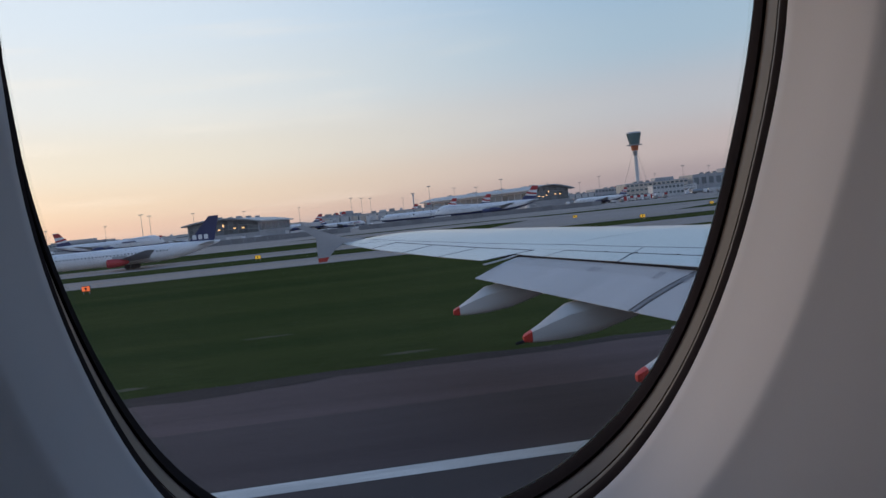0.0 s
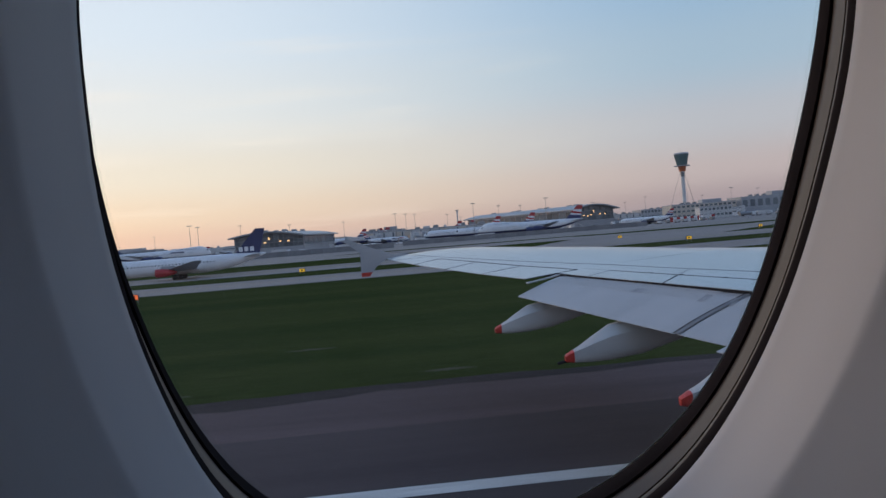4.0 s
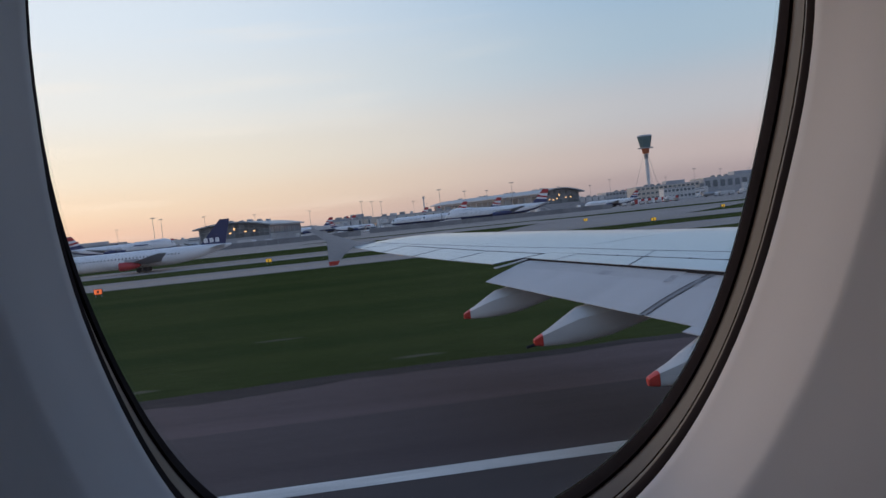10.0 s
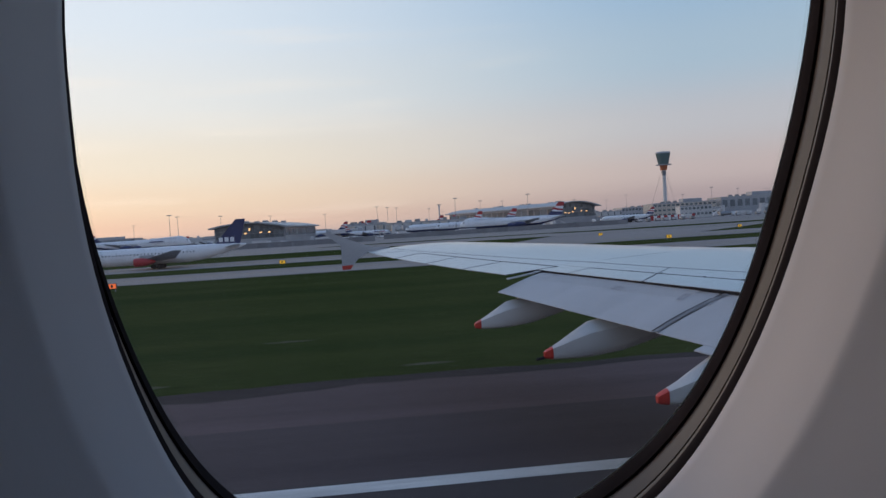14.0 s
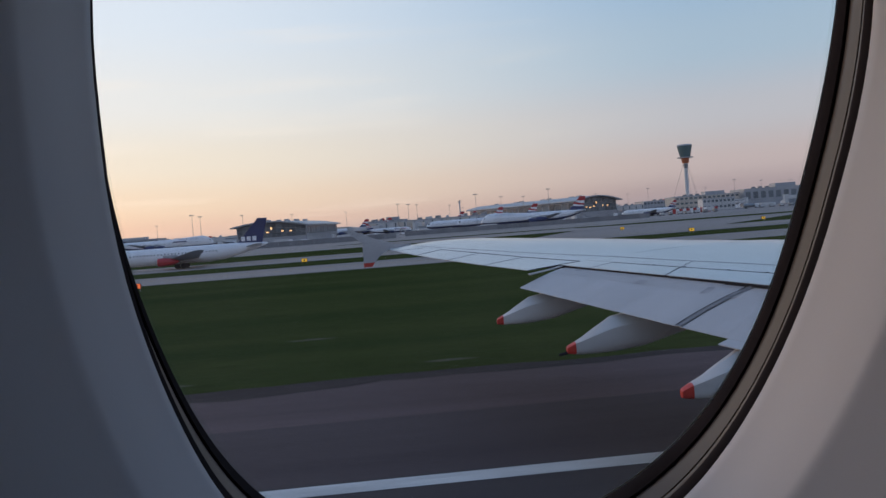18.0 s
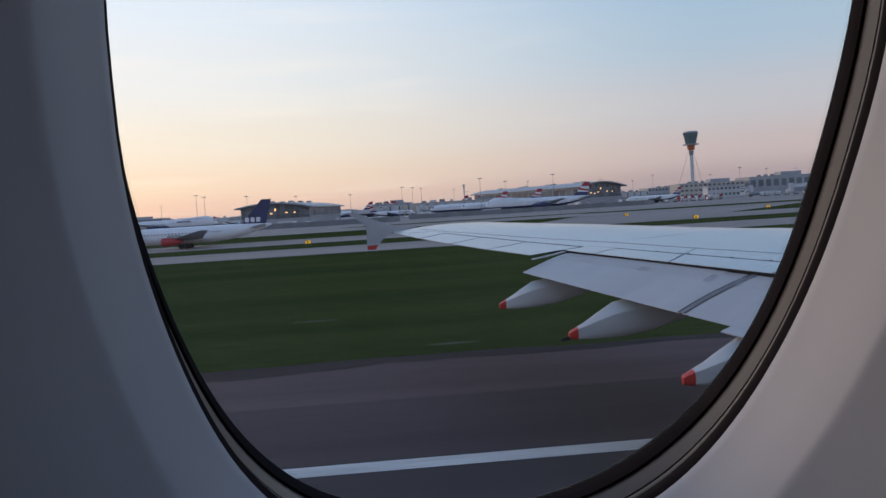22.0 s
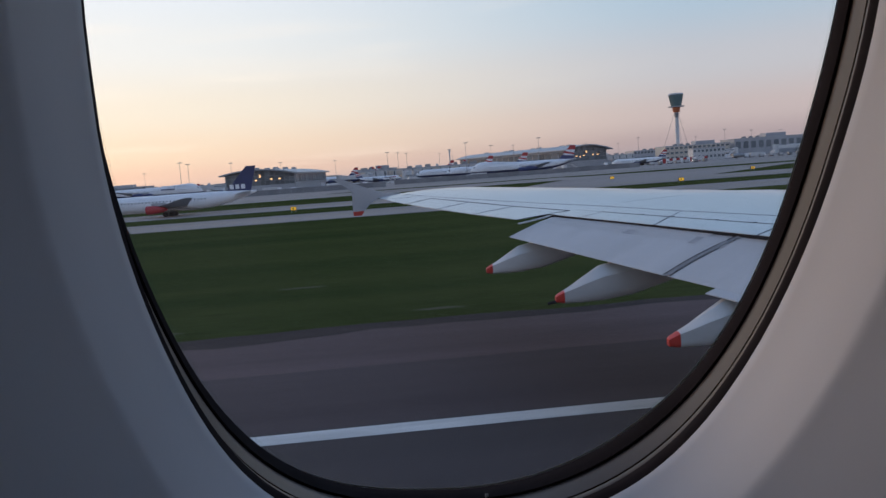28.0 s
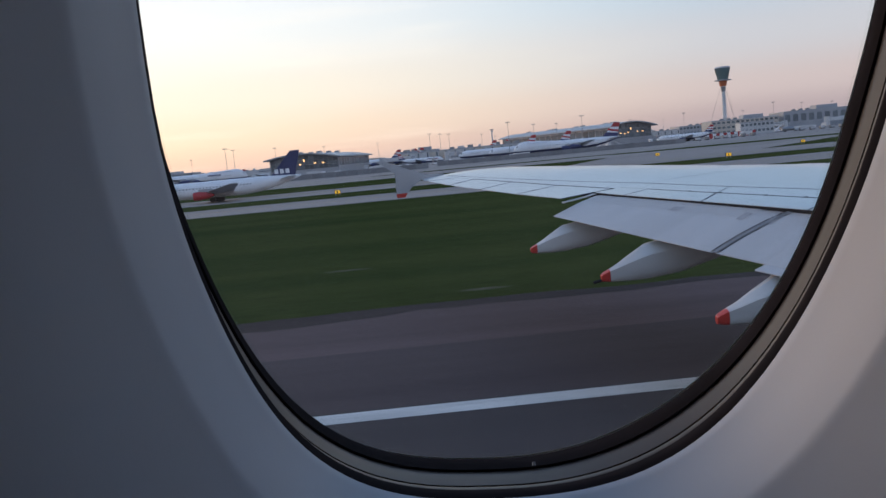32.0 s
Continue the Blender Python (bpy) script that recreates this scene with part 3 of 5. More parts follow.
def fairing(x, y, z, size, pipe):
    """A canoe fairing with a red cap, from its aft tip forward and up under the flap; a sharp chine climbs along its side."""
    # forward distance, rise, half width, half height, height of the chine
    rows = [(0.0, -0.01, 0.085, 0.085, 0.72), (0.15, 0.01, 0.122, 0.13, 0.80), (0.35, 0.055, 0.16, 0.185, 0.66), (0.55, 0.11, 0.20, 0.25, 0.56), (0.95, 0.22, 0.26, 0.36, 0.42), (1.6, 0.30, 0.30, 0.38, 0.4),
            (2.4, 0.46, 0.31, 0.34, 0.15), (4.0, 0.84, 0.27, 0.26, 0.1), (6.0, 1.2, 0.14, 0.12, 0.1)]

    def ring(d, up, w, h, chine):
        half = [(0.28, -1.0), (0.55, -0.95), (0.76, -0.80), (0.90, -0.55), (0.97, -0.2), (1.0, chine), (0.26, 1.0)]
        outline = half + [(-p, q) for p, q in reversed(half)]
        return [Vector((x + d * size, y + p * w * size, z + (up + q * h) * size)) for p, q in outline]
    body = part("flap_fairing", loft(bmesh.new(), [ring(*r) for r in rows[1:]]), FAIRING, wing, smooth=True)
    body.data.set_sharp_from_angle(angle=radians(31))
    part("cap", loft(bmesh.new(), [ring(-0.03, -0.02, 0.055, 0.060, 0.7), ring(*rows[0]), ring(0.146, 0.01, 0.123, 0.131, 0.8)]), TIP_RED, body, "red painted fairing cap", smooth=True)
    if pipe:
        part("drain_pipe", tube(bmesh.new(), (x - 0.23, y, z - 0.115), (x + 0.03, y, z - 0.075), 0.034, 0.042, 10), GAP_DARK, body, "dark drain pipe")


fairing(3.28, 23.55, 3.58, 1.0, False)
fairing(4.35, 19.70, 3.17, 1.15, True)
fairing(5.57, 15.60, 2.75, 1.18, False)


# ---- ground: grass to the horizon, paving laid on it ----
def sheet(name, label, category, outline, z, mat, kind="structure"):
    bm = bmesh.new()
    bm.faces.new([bm.verts.new((x, y, z)) for x, y in outline])
    return tagged(part(name, bm, mat), label, category, kind=kind)


def strip(name, label, category, y0, y1, z, mat, x0=-1800, x1=1800):
    return sheet(name, label, category, [(x0, y0), (x1, y0), (x1, y1), (x0, y1)], z, mat)


sheet("ground", "flat airfield grass reaching the horizon", "grass", [(-4500, -3000), (4500, -3000), (4500, 4500), (-4500, 4500)], 0.0, GRASS)
strip("runway", "dark grooved asphalt runway", "runway", -29, 21.1, 0.05, ASPHALT)
rag = random.Random(3)
edge = [(-420 + i * 1.5, 35.2 + 0.5 * math.sin(i * 0.07) + rag.uniform(-0.28, 0.28) + (0.8 if rag.random() < 0.04 else 0)) for i in range(561)]
MARGIN = material("margin_asphalt", (0.086, 0.068, 0.072), 0.92, second=(0.058, 0.047, 0.051), scale=0.13, detail=14, patchy=0.66, stretch=(0.12, 1.6, 1), bump=0.15, bump_scale=12, spec=0.1)
strip("runway_margin", "darker asphalt strip along the runway's edge", "shoulder", 21.1, 27.6, 0.047, MARGIN)
sheet("runway_shoulder", "weathered brownish asphalt shoulder", "shoulder", [(-420, 21.1), (420, 21.1)] + edge[::-1], 0.045, SHOULDER)
strip("runway_line", "white painted runway side line", "marking", 20.05, 20.85, 0.058, LINE_WHITE)
strip("taxiway_near", "pale concrete taxiway", "taxiway", 132, 160, 0.04, CONCRETE)
strip("taxiway_far", "pale concrete taxiway", "taxiway", 186, 222, 0.04, CONCRETE)
strip("apron", "wide pale concrete apron", "apron", 285, 1750, 0.04, CONCRETE)

# ---- airfield: materials ----
JET_WHITE = material("airliner_white", (0.80, 0.80, 0.81), 0.35, second=(0.74, 0.745, 0.76), scale=0.3, bump_scale=3)
JET_GREY = material("airliner_grey", (0.36, 0.37, 0.39), 0.4, second=(0.31, 0.32, 0.34), scale=0.3)
JET_BLUE = material("airliner_navy", (0.025, 0.04, 0.13), 0.35, second=(0.02, 0.03, 0.10), scale=0.3)
JET_RED = material("airliner_red", (0.42, 0.03, 0.035), 0.35, second=(0.36, 0.025, 0.03), scale=0.3)
JET_TEAL = material("airliner_teal", (0.03, 0.28, 0.25), 0.35, second=(0.02, 0.24, 0.22), scale=0.3)
TYRE = material("black_tyre", (0.02, 0.02, 0.022), 0.8)
# glass, roof, cladding, fence and leaf tones are lightened to stand in for distance haze
DARK_GLASS = material("dark_window_glass", (0.15, 0.17, 0.185), 0.2, second=(0.17, 0.19, 0.205), scale=0.2, vary=0.3, spec=0.25)
TOWER_GLASS = material("green_tower_glass", (0.15, 0.235, 0.225), 0.12, second=(0.13, 0.20, 0.195), scale=0.2, vary=0.3)
ROOF = material("grey_metal_roof", (0.40, 0.415, 0.43), 0.45, second=(0.33, 0.345, 0.36), scale=0.1, stretch=(1, 0.2, 1))
CLAD = material("pale_cladding", (0.60, 0.595, 0.59), 0.55, second=(0.52, 0.515, 0.51), scale=0.12, vary=0.06)
CLAD_DARK = material("slate_cladding", (0.40, 0.41, 0.43), 0.5, second=(0.34, 0.35, 0.37), scale=0.12, vary=0.1)
CREAM = material("cream_cladding", (0.60, 0.53, 0.45), 0.6, second=(0.53, 0.47, 0.40), scale=0.12, vary=0.05)
STEEL = material("galvanised_steel", (0.30, 0.31, 0.32), 0.45, metal=0.5, second=(0.24, 0.25, 0.26), scale=1)
BARRIER = material("blast_fence_dark", (0.20, 0.20, 0.21), 0.7, second=(0.24, 0.24, 0.245), scale=0.2, vary=0.12)
ORANGE = material("orange_collar", (0.45, 0.12, 0.04), 0.5)
LEAF = material("far_leaves", (0.115, 0.125, 0.10), 0.9, second=(0.13, 0.14, 0.115), scale=0.02, spec=0.1)
SIGN_YELLOW = glowing("lit_yellow_sign", (0.9, 0.50, 0.03), 0.4)
SIGN_RED = glowing("lit_red_sign", (0.9, 0.16, 0.04), 0.7)
BLACK = material("black_sign_paint", (0.02, 0.02, 0.02), 0.6)
LAMP_WARM = glowing("warm_lamp", (1.0, 0.55, 0.22), 1.3)
LAMP_WHITE = glowing("white_lamp", (1.0, 0.93, 0.8), 4.0)


def spot(az, y, z=0.045, turned=0.0):
    """A pose on the airfield, az degrees forward of square abeam and y metres out (in units of 1.3 m past the taxiways)."""
    y = y * 1.3 if y >= 300 else y
    return pose(y * math.tan(radians(az)), y, z, 0, 0, turned)


# ---- fuselage below the cabin ----
AIRFRAME = ("window_1", "floor", "ceiling", "aircraft_wing", "hull")
hull = bmesh.new()
ring = [(math.cos(math.pi * (1 + i / 14)), math.sin(math.pi * (1 + i / 14))) for i in range(15)]
loft(hull, [[(x, -2.7 + 3.4 * c, CF - 0.1 + 3.3 * q) for c, q in ring] for x in (-9, 3, 16, 31)])
tagged(part("hull", hull, WING_WHITE, smooth=True), "white rounded lower fuselage below the cabin", "fuselage", kind="structure")
# all that belongs to the aircraft takes its attitude
for ob in [o for o in scene.objects if o.parent is None and o not in (cam, sun)]:
    if ob.name in AIRFRAME or ob.name.startswith("wall_"):
        ob.matrix_basis = AIR @ ob.matrix_basis


# ---- airliners ----
def airliner(label, length, radius, span, engines, belly, fin_kind, engine_mat=None, hump=False, tail_mat=None, group="parked airliners"):
    """An airliner on its wheels, nose along +x, its middle over the origin."""
    jet = thing("airliner", label, "airliner", group)
    zc = radius * 1.55
    stations = [(0.0, 0.03, -0.28), (0.008, 0.30, -0.24), (0.025, 0.55, -0.17), (0.05, 0.78, -0.09), (0.085, 0.95, -0.02), (0.12, 1.0, 0), (0.45, 1.0, 0), (0.68, 1.0, 0),
                (0.78, 0.88, 0.11), (0.87, 0.64, 0.32), (0.94, 0.38, 0.54), (0.985, 0.18, 0.68), (1.0, 0.07, 0.72)]

    def ring(f, r, up, lo, hi, grow=1.0, n=12):
        x = length * (0.5 - f)
        pts = []
        for i in range(n + 1):
            a = radians(lo + (hi - lo) * i / n)
            q = r * radius * grow
            lift = 0.0
            if hump and math.sin(a) > 0:
                lift = math.sin(a) * radius * 0.42 * max(0, min(1, (0.36 - f) / 0.12)) * min(1, f / 0.06)
            pts.append(Vector((x, q * math.cos(a), zc + up * radius + q * math.sin(a) + lift)))
        return pts
    body = part("fuselage", loft(bmesh.new(), [ring(f, r, u, -30, 210, n=18) for f, r, u in stations], closed=False), JET_WHITE, jet, smooth=True)
    part("belly", loft(bmesh.new(), [ring(f, r, u, 208, 332, n=10) for f, r, u in stations], closed=False), belly, jet, smooth=True)
    panes = bmesh.new()
    count = int(length * 0.62 / 0.8)
    for i in range(count):
        x = length * 0.36 - i * 0.8
        for side in (1, -1):
            box(panes, x, side * radius * 0.985, zc + radius * 0.16, 0.24, radius * 0.06, 0.34)
            if hump and x > length * 0.16:
                box(panes, x, side * radius * 0.80, zc + radius * 0.93, 0.24, radius * 0.12, 0.34)
    part("cabin_windows", panes, DARK_GLASS, body)["kind"] = "stuff"
    cock = bmesh.new()
    loft(cock, [[Vector((length * (0.5 - f), 1.01 * r * radius * math.cos(radians(a)), zc + u * radius + 1.01 * r * radius * math.sin(radians(a)) + (radius * 0.3 * min(1, f / 0.06) if hump else 0))) for a in range(28, 153, 12)]
                for f, r, u in ((0.026, 0.56, -0.165), (0.042, 0.72, -0.115))], closed=False)
    part("cockpit_glass", cock, DARK_GLASS, body)
    # wings and tailplanes
    for side in (1, -1):
        bm = bmesh.new()
        half = span / 2
        secs = [(0.0, 0.40, 0.64, -0.45, 0.5), (0.33, 0.505, 0.66, -0.30, 0.32), (1.0, 0.69, 0.735, 0.55, 0.08)]
        loft(bm, [[(length * (0.5 - le), side * (radius * 0.6 + (half - radius * 0.6) * k), zc + z * radius), (length * (0.5 - (le * 0.7 + te * 0.3)), side * (radius * 0.6 + (half - radius * 0.6) * k), zc + z * radius + th),
                   (length * (0.5 - te), side * (radius * 0.6 + (half - radius * 0.6) * k), zc + z * radius), (length * (0.5 - (le * 0.6 + te * 0.4)), side * (radius * 0.6 + (half - radius * 0.6) * k), zc + z * radius - th)]
                  for k, le, te, z, th in secs])
        part("main_wing", bm, JET_GREY, jet)
        bm = bmesh.new()
        loft(bm, [[(length * (0.5 - le), side * y, zc + z), (length * (0.5 - (le + te) / 2), side * y, zc + z + th), (length * (0.5 - te), side * y, zc + z), (length * (0.5 - (le + te) / 2), side * y, zc + z - th)]
                  for y, le, te, z, th in ((0.3, 0.87, 0.96, radius * 0.42, 0.25), (span * 0.165, 0.955, 0.99, radius * 0.8, 0.06))])
        part("tailplane", bm, JET_WHITE, jet)
        for k in engines:
            y = side * (radius + (half - radius) * k)
            x = length * (0.5 - 0.43 - 0.20 * k)
            er = radius * 0.5
            ez = zc - radius * (0.78 - 0.5 * k)
            nac = bmesh.new()
            seg = 14
            loft(nac, [[(x + dx * er, y + er * g * math.cos(2 * math.pi * i / seg), ez + er * g * math.sin(2 * math.pi * i / seg)) for i in range(seg)]
                       for dx, g in ((1.6, 0.72), (2.0, 0.86), (1.9, 0.98), (0.6, 1.0), (-1.2, 0.8), (-2.2, 0.5), (-2.8, 0.2))])
            eng = part("engine", nac, engine_mat or belly, jet, smooth=True)
            part("intake", tube(bmesh.new(), (x + 1.62 * er, y, ez), (x + 1.7 * er, y, ez), er * 0.74, seg=14), GAP_DARK, eng)
            part("pylon", box(bmesh.new(), x - er * 0.9, y, ez + er * 0.6, er * 3.2, 0.4, er * 0.9), JET_GREY, eng)
    # fin
    fh = length * 0.135
    x0 = -length * 0.5
    base = zc + radius * 0.75
    ro, rr, to, tr = x0 + length * 0.165, x0 + length * 0.03, x0 + length * 0.045, x0 - length * 0.005

    def fin_row(k):
        return (ro + (to - ro) * k, base + fh * k), (rr + (tr - rr) * k, base + fh * k)

    def band(name, k0, k1, mat, thick, wave=0.0, parent=None):
        (a, za), (b, zb) = fin_row(k0)
        (c, zc2), (d, zd) = fin_row(k1)
        return part(name, plate(bmesh.new(), [(a, za + wave * fh), ((a + b) / 2, za), (b, zb - wave * fh * 0.6), (d, zd - wave * fh * 0.6), ((c + d) / 2, zd), (c, zc2 + wave * fh)], thick), mat, parent or jet)
    fin = band("fin", -0.06, 1.0, tail_mat or JET_WHITE, 0.55)
    if fin_kind == "ribbon":
        band("blue_ribbon", 0.02, 0.30, JET_BLUE, 0.62, 0.05, fin)
        band("red_ribbon", 0.40, 0.52, JET_RED, 0.62, 0.09, fin)
        band("red_ribbon", 0.68, 0.97, JET_RED, 0.62, 0.02, fin)
        part("swoosh", loft(bmesh.new(), [[Vector((length * (0.5 - f), -1.012 * radius * math.cos(radians(a)), zc + 1.012 * radius * math.sin(radians(a)))) for a in (20, 28, 36)] for f in (0.13, 0.16, 0.2, 0.24)], closed=False), JET_RED, body)
        part("nose_bars", box(bmesh.new(), length * 0.18, -radius * 0.99, zc + radius * 0.34, length * 0.13, 0.12, radius * 0.22), JET_BLUE, body)
    elif fin_kind == "bars":
        for i in range(3):
            part("fin_bar", box(bmesh.new(), (ro + rr) / 2 - length * 0.022 + i * length * 0.03 - fh * 0.05, 0, base + fh * 0.12, length * 0.021, 0.66, fh * 0.18), JET_WHITE, fin)
    elif fin_kind == "mark":
        band("white_mark", 0.30, 0.44, JET_WHITE, 0.62, 0.06, fin)
    # landing gear
    for gx, gy in ((length * 0.39, 0.0), (-length * 0.04, radius * 0.95), (-length * 0.04, -radius * 0.95)):
        leg = part("landing_gear", tube(bmesh.new(), (gx, gy, 0.5), (gx, gy, zc - radius * 0.8), 0.16), STEEL, jet)
        for dx in ((0.0,) if gy == 0 else (-0.75, 0.75)):
            for dy in (-0.35, 0.35):
                part("wheel", tube(bmesh.new(), (gx + dx, gy + dy - 0.17, 0.6), (gx + dx, gy + dy + 0.17, 0.6), 0.6, seg=12), TYRE, leg)
    return jet


jumbo = airliner("white four-engined jumbo with navy belly and ribboned fin at its stand", 70, 3.25, 62, (0.3, 0.62), JET_BLUE, "ribbon", hump=True)
jumbo.matrix_world = spot(-13.6, 455, turned=3)
copy_thing(jumbo, spot(11.0, 428, turned=172))
copy_thing(jumbo, spot(18.2, 900, turned=170))
twin = airliner("white twin-engined wide airliner with navy belly and ribboned fin", 63, 2.95, 60, (0.36,), JET_BLUE, "ribbon")
twin.matrix_world = spot(8.6, 475, turned=188)
copy_thing(twin, spot(6.4, 510, turned=186))
copy_thing(twin, spot(-14.5, 640, turned=5))
copy_thing(twin, spot(2.6, 690, turned=20))
for az, y, r in ((-2.2, 640, 196), (-0.6, 655, 192), (4.4, 600, 205), (5.3, 640, 200)):
    copy_thing(twin, spot(az, y, turned=r))
copy_thing(twin, spot(-19.5, 600, turned=-4))
small = airliner("white narrow airliner with navy belly and ribboned fin", 37, 2.0, 34, (0.34,), JET_BLUE, "ribbon")
small.matrix_world = spot(1.2, 520, turned=12)
copy_thing(small, spot(-9.2, 560, turned=8))
copy_thing(small, spot(18.6, 425, turned=150))
copy_thing(small, spot(-17.8, 720, turned=-6))
copy_thing(small, spot(25.5, 760, turned=172))
taxiing = airliner("white airliner with dark blue fin and red engines on the taxiway", 44.5, 2.0, 34, (0.34,), JET_WHITE, "bars", engine_mat=JET_RED, tail_mat=JET_BLUE, group="")
taxiing.matrix_world = spot(-12.9, 206, turned=180)
redtail = airliner("white wide airliner with red fin and red engines at a pier", 66, 2.9, 62, (0.36,), JET_GREY, "mark", engine_mat=JET_RED, tail_mat=JET_RED)
redtail.matrix_world = spot(23.4, 640, turned=8)
copy_thing(redtail, spot(29.5, 700, turned=10))
tealtail = airliner("white airliner with teal fin far off on the apron", 37, 2.0, 34, (0.34,), JET_TEAL, "plain", tail_mat=JET_TEAL, group="")
tealtail.matrix_world = spot(6.6, 760, turned=15)
greytail = airliner("white airliner with grey fin seen nose-on while waiting", 58, 2.8, 58, (0.36,), JET_WHITE, "plain", tail_mat=JET_GREY, group="")
greytail.matrix_world = spot(7.2, 1150, turned=-80)


# ---- terminals ----
def satellite(label, width, depth, height, at):
    """A glazed hall under a shallow curved roof, its glass end towards the runway (-y)."""
    hall = thing("terminal", label, "terminal", "curved-roof halls", at=at)

    def crown(k):
        return height * (0.66 + 0.34 * math.sin(math.pi * (0.14 + 0.78 * k)))
    ks = [i / 16 for i in range(17)]
    top = [(-width * 0.56 + width * 1.12 * k, crown(k)) for k in ks]
    roof = bmesh.new()
    loft(roof, [[(x, y, z + 0.9) for x, z in top] + [(x, y, z) for x, z in reversed(top)] for y in (-6, depth * 0.25, depth * 0.5, depth * 0.75, depth + 4)])
    part("roof", roof, ROOF, hall, smooth=True)
    for i in range(7):
        part("roof_vent", box(bmesh.new(), -width * 0.1 + (i % 2) * width * 0.2, depth * (0.1 + 0.13 * i), crown(0.5) + 0.6, 3, 5, 1.4), ROOF, hall)
    core = bmesh.new()
    loft(core, [[(-width * 0.495 + width * 0.99 * k, y, crown(0.05 + 0.9 * k) - 0.05) for k in ks] + [(width * 0.495, y, 0), (-width * 0.495, y, 0)] for y in (0.6, depth)])
    part("inner_wall", core, CLAD_DARK, hall)
    base_h = height * 0.30
    part("podium", box(bmesh.new(), 0, 3, 0, width * 1.02, 8, base_h), CLAD_DARK, hall)
    # glazed end: panes between mullions
    cols, rows = 14, 3
    for c in range(cols):
        x0, x1 = -width * 0.49 + width * 0.98 * c / cols, -width * 0.49 + width * 0.98 * (c + 1) / cols
        for r in range(rows):
            t0, t1 = r / rows, (r + 1) / rows
            z = lambda x, t: base_h + (crown(0.5 + x / width * 0.9) - 0.6 - base_h) * t
            bm = bmesh.new()
            pts = [(x0 + 0.14, z(x0, t0) + 0.12), (x1 - 0.14, z(x1, t0) + 0.12), (x1 - 0.14, z(x1, t1) - 0.12), (x0 + 0.14, z(x0, t1) - 0.12)]
            plate(bm, pts, 0.3)
            bmesh.ops.translate(bm, verts=bm.verts, vec=(0, 0.0, 0))
            part("pane", bm, DARK_GLASS, hall)
    for c in range(cols + 1):
        x = -width * 0.49 + width * 0.98 * c / cols
        part("mullion", box(bmesh.new(), x, 0.2, base_h, 0.22, 0.7, crown(0.5 + x / width * 0.9) - base_h - 0.3), STEEL, hall)
    for i, (lx, lz) in enumerate(((-0.24, 0.50), (-0.06, 0.52), (0.0, 0.66), (0.16, 0.54), (0.28, 0.53), (-0.15, 0.47))):
        part("hall_lamp", box(bmesh.new(), width * lx, -0.35, height * lz, 1.6 if i != 2 else 1.0, 0.3, 0.8 if i != 2 else 1.8), LAMP_WARM, hall, "warm lamp seen through the glass")
    # long sides: slate panels with a tall window band
    n = max(4, int(depth / 9))
    for i in range(n):
        y = depth * (i + 0.5) / n
        for side in (1, -1):
            part("side_panel", box(bmesh.new(), side * width * 0.5, y, base_h, 0.6, depth / n - 0.4, crown(0.93 if side > 0 else 0.05) - base_h - 0.2), CLAD_DARK, hall)
            part("side_window", box(bmesh.new(), side * (width * 0.5 + 0.2), y, base_h + 1.0, 0.5, depth / n - 1.4, (crown(0.93 if side > 0 else 0.05) - base_h) * 0.7), DARK_GLASS, hall)
    return hall


satellite("glazed airport hall under a curved grey metal roof", 50, 120, 15.5, spot(-6.6, 470, turned=-8))
satellite("long glazed airport hall under a curved grey metal roof", 52, 170, 20, spot(15.2, 600, turned=28))


def block(label, width, depth, height, at, wall, rows=0, cols=0, roof_box=True, category="building", group="", name="building"):
    """A flat-roofed block with rows of recessed windows on the runway side."""
    b = thing(name, label, category, group, at=at)
    part("wall", box(bmesh.new(), 0, depth / 2, 0, width, depth, height), wall, b)
    part("parapet", box(bmesh.new(), 0, depth / 2, height, width + 0.5, depth + 0.5, 0.7), CLAD_DARK if wall is not CLAD_DARK else ROOF, b)
    if roof_box:
        part("plant_room", box(bmesh.new(), width * 0.18, depth * 0.5, height + 0.7, width * 0.3, depth * 0.4, height * 0.16 + 1), CLAD_DARK, b)
        for k in range(3):
            part("roof_unit", box(bmesh.new(), -width * 0.3 + k * width * 0.1, depth * 0.3, height + 0.7, width * 0.04 + 1, 2.5, 1.6), STEEL, b)
    for r in range(rows):
        for c in range(cols):
            w = width / cols
            part("window", box(bmesh.new(), -width / 2 + w * (c + 0.5), -0.05, height * (r + 0.45) / rows, w * 0.62, 0.3, height / rows * 0.40), DARK_GLASS, b)
    return b


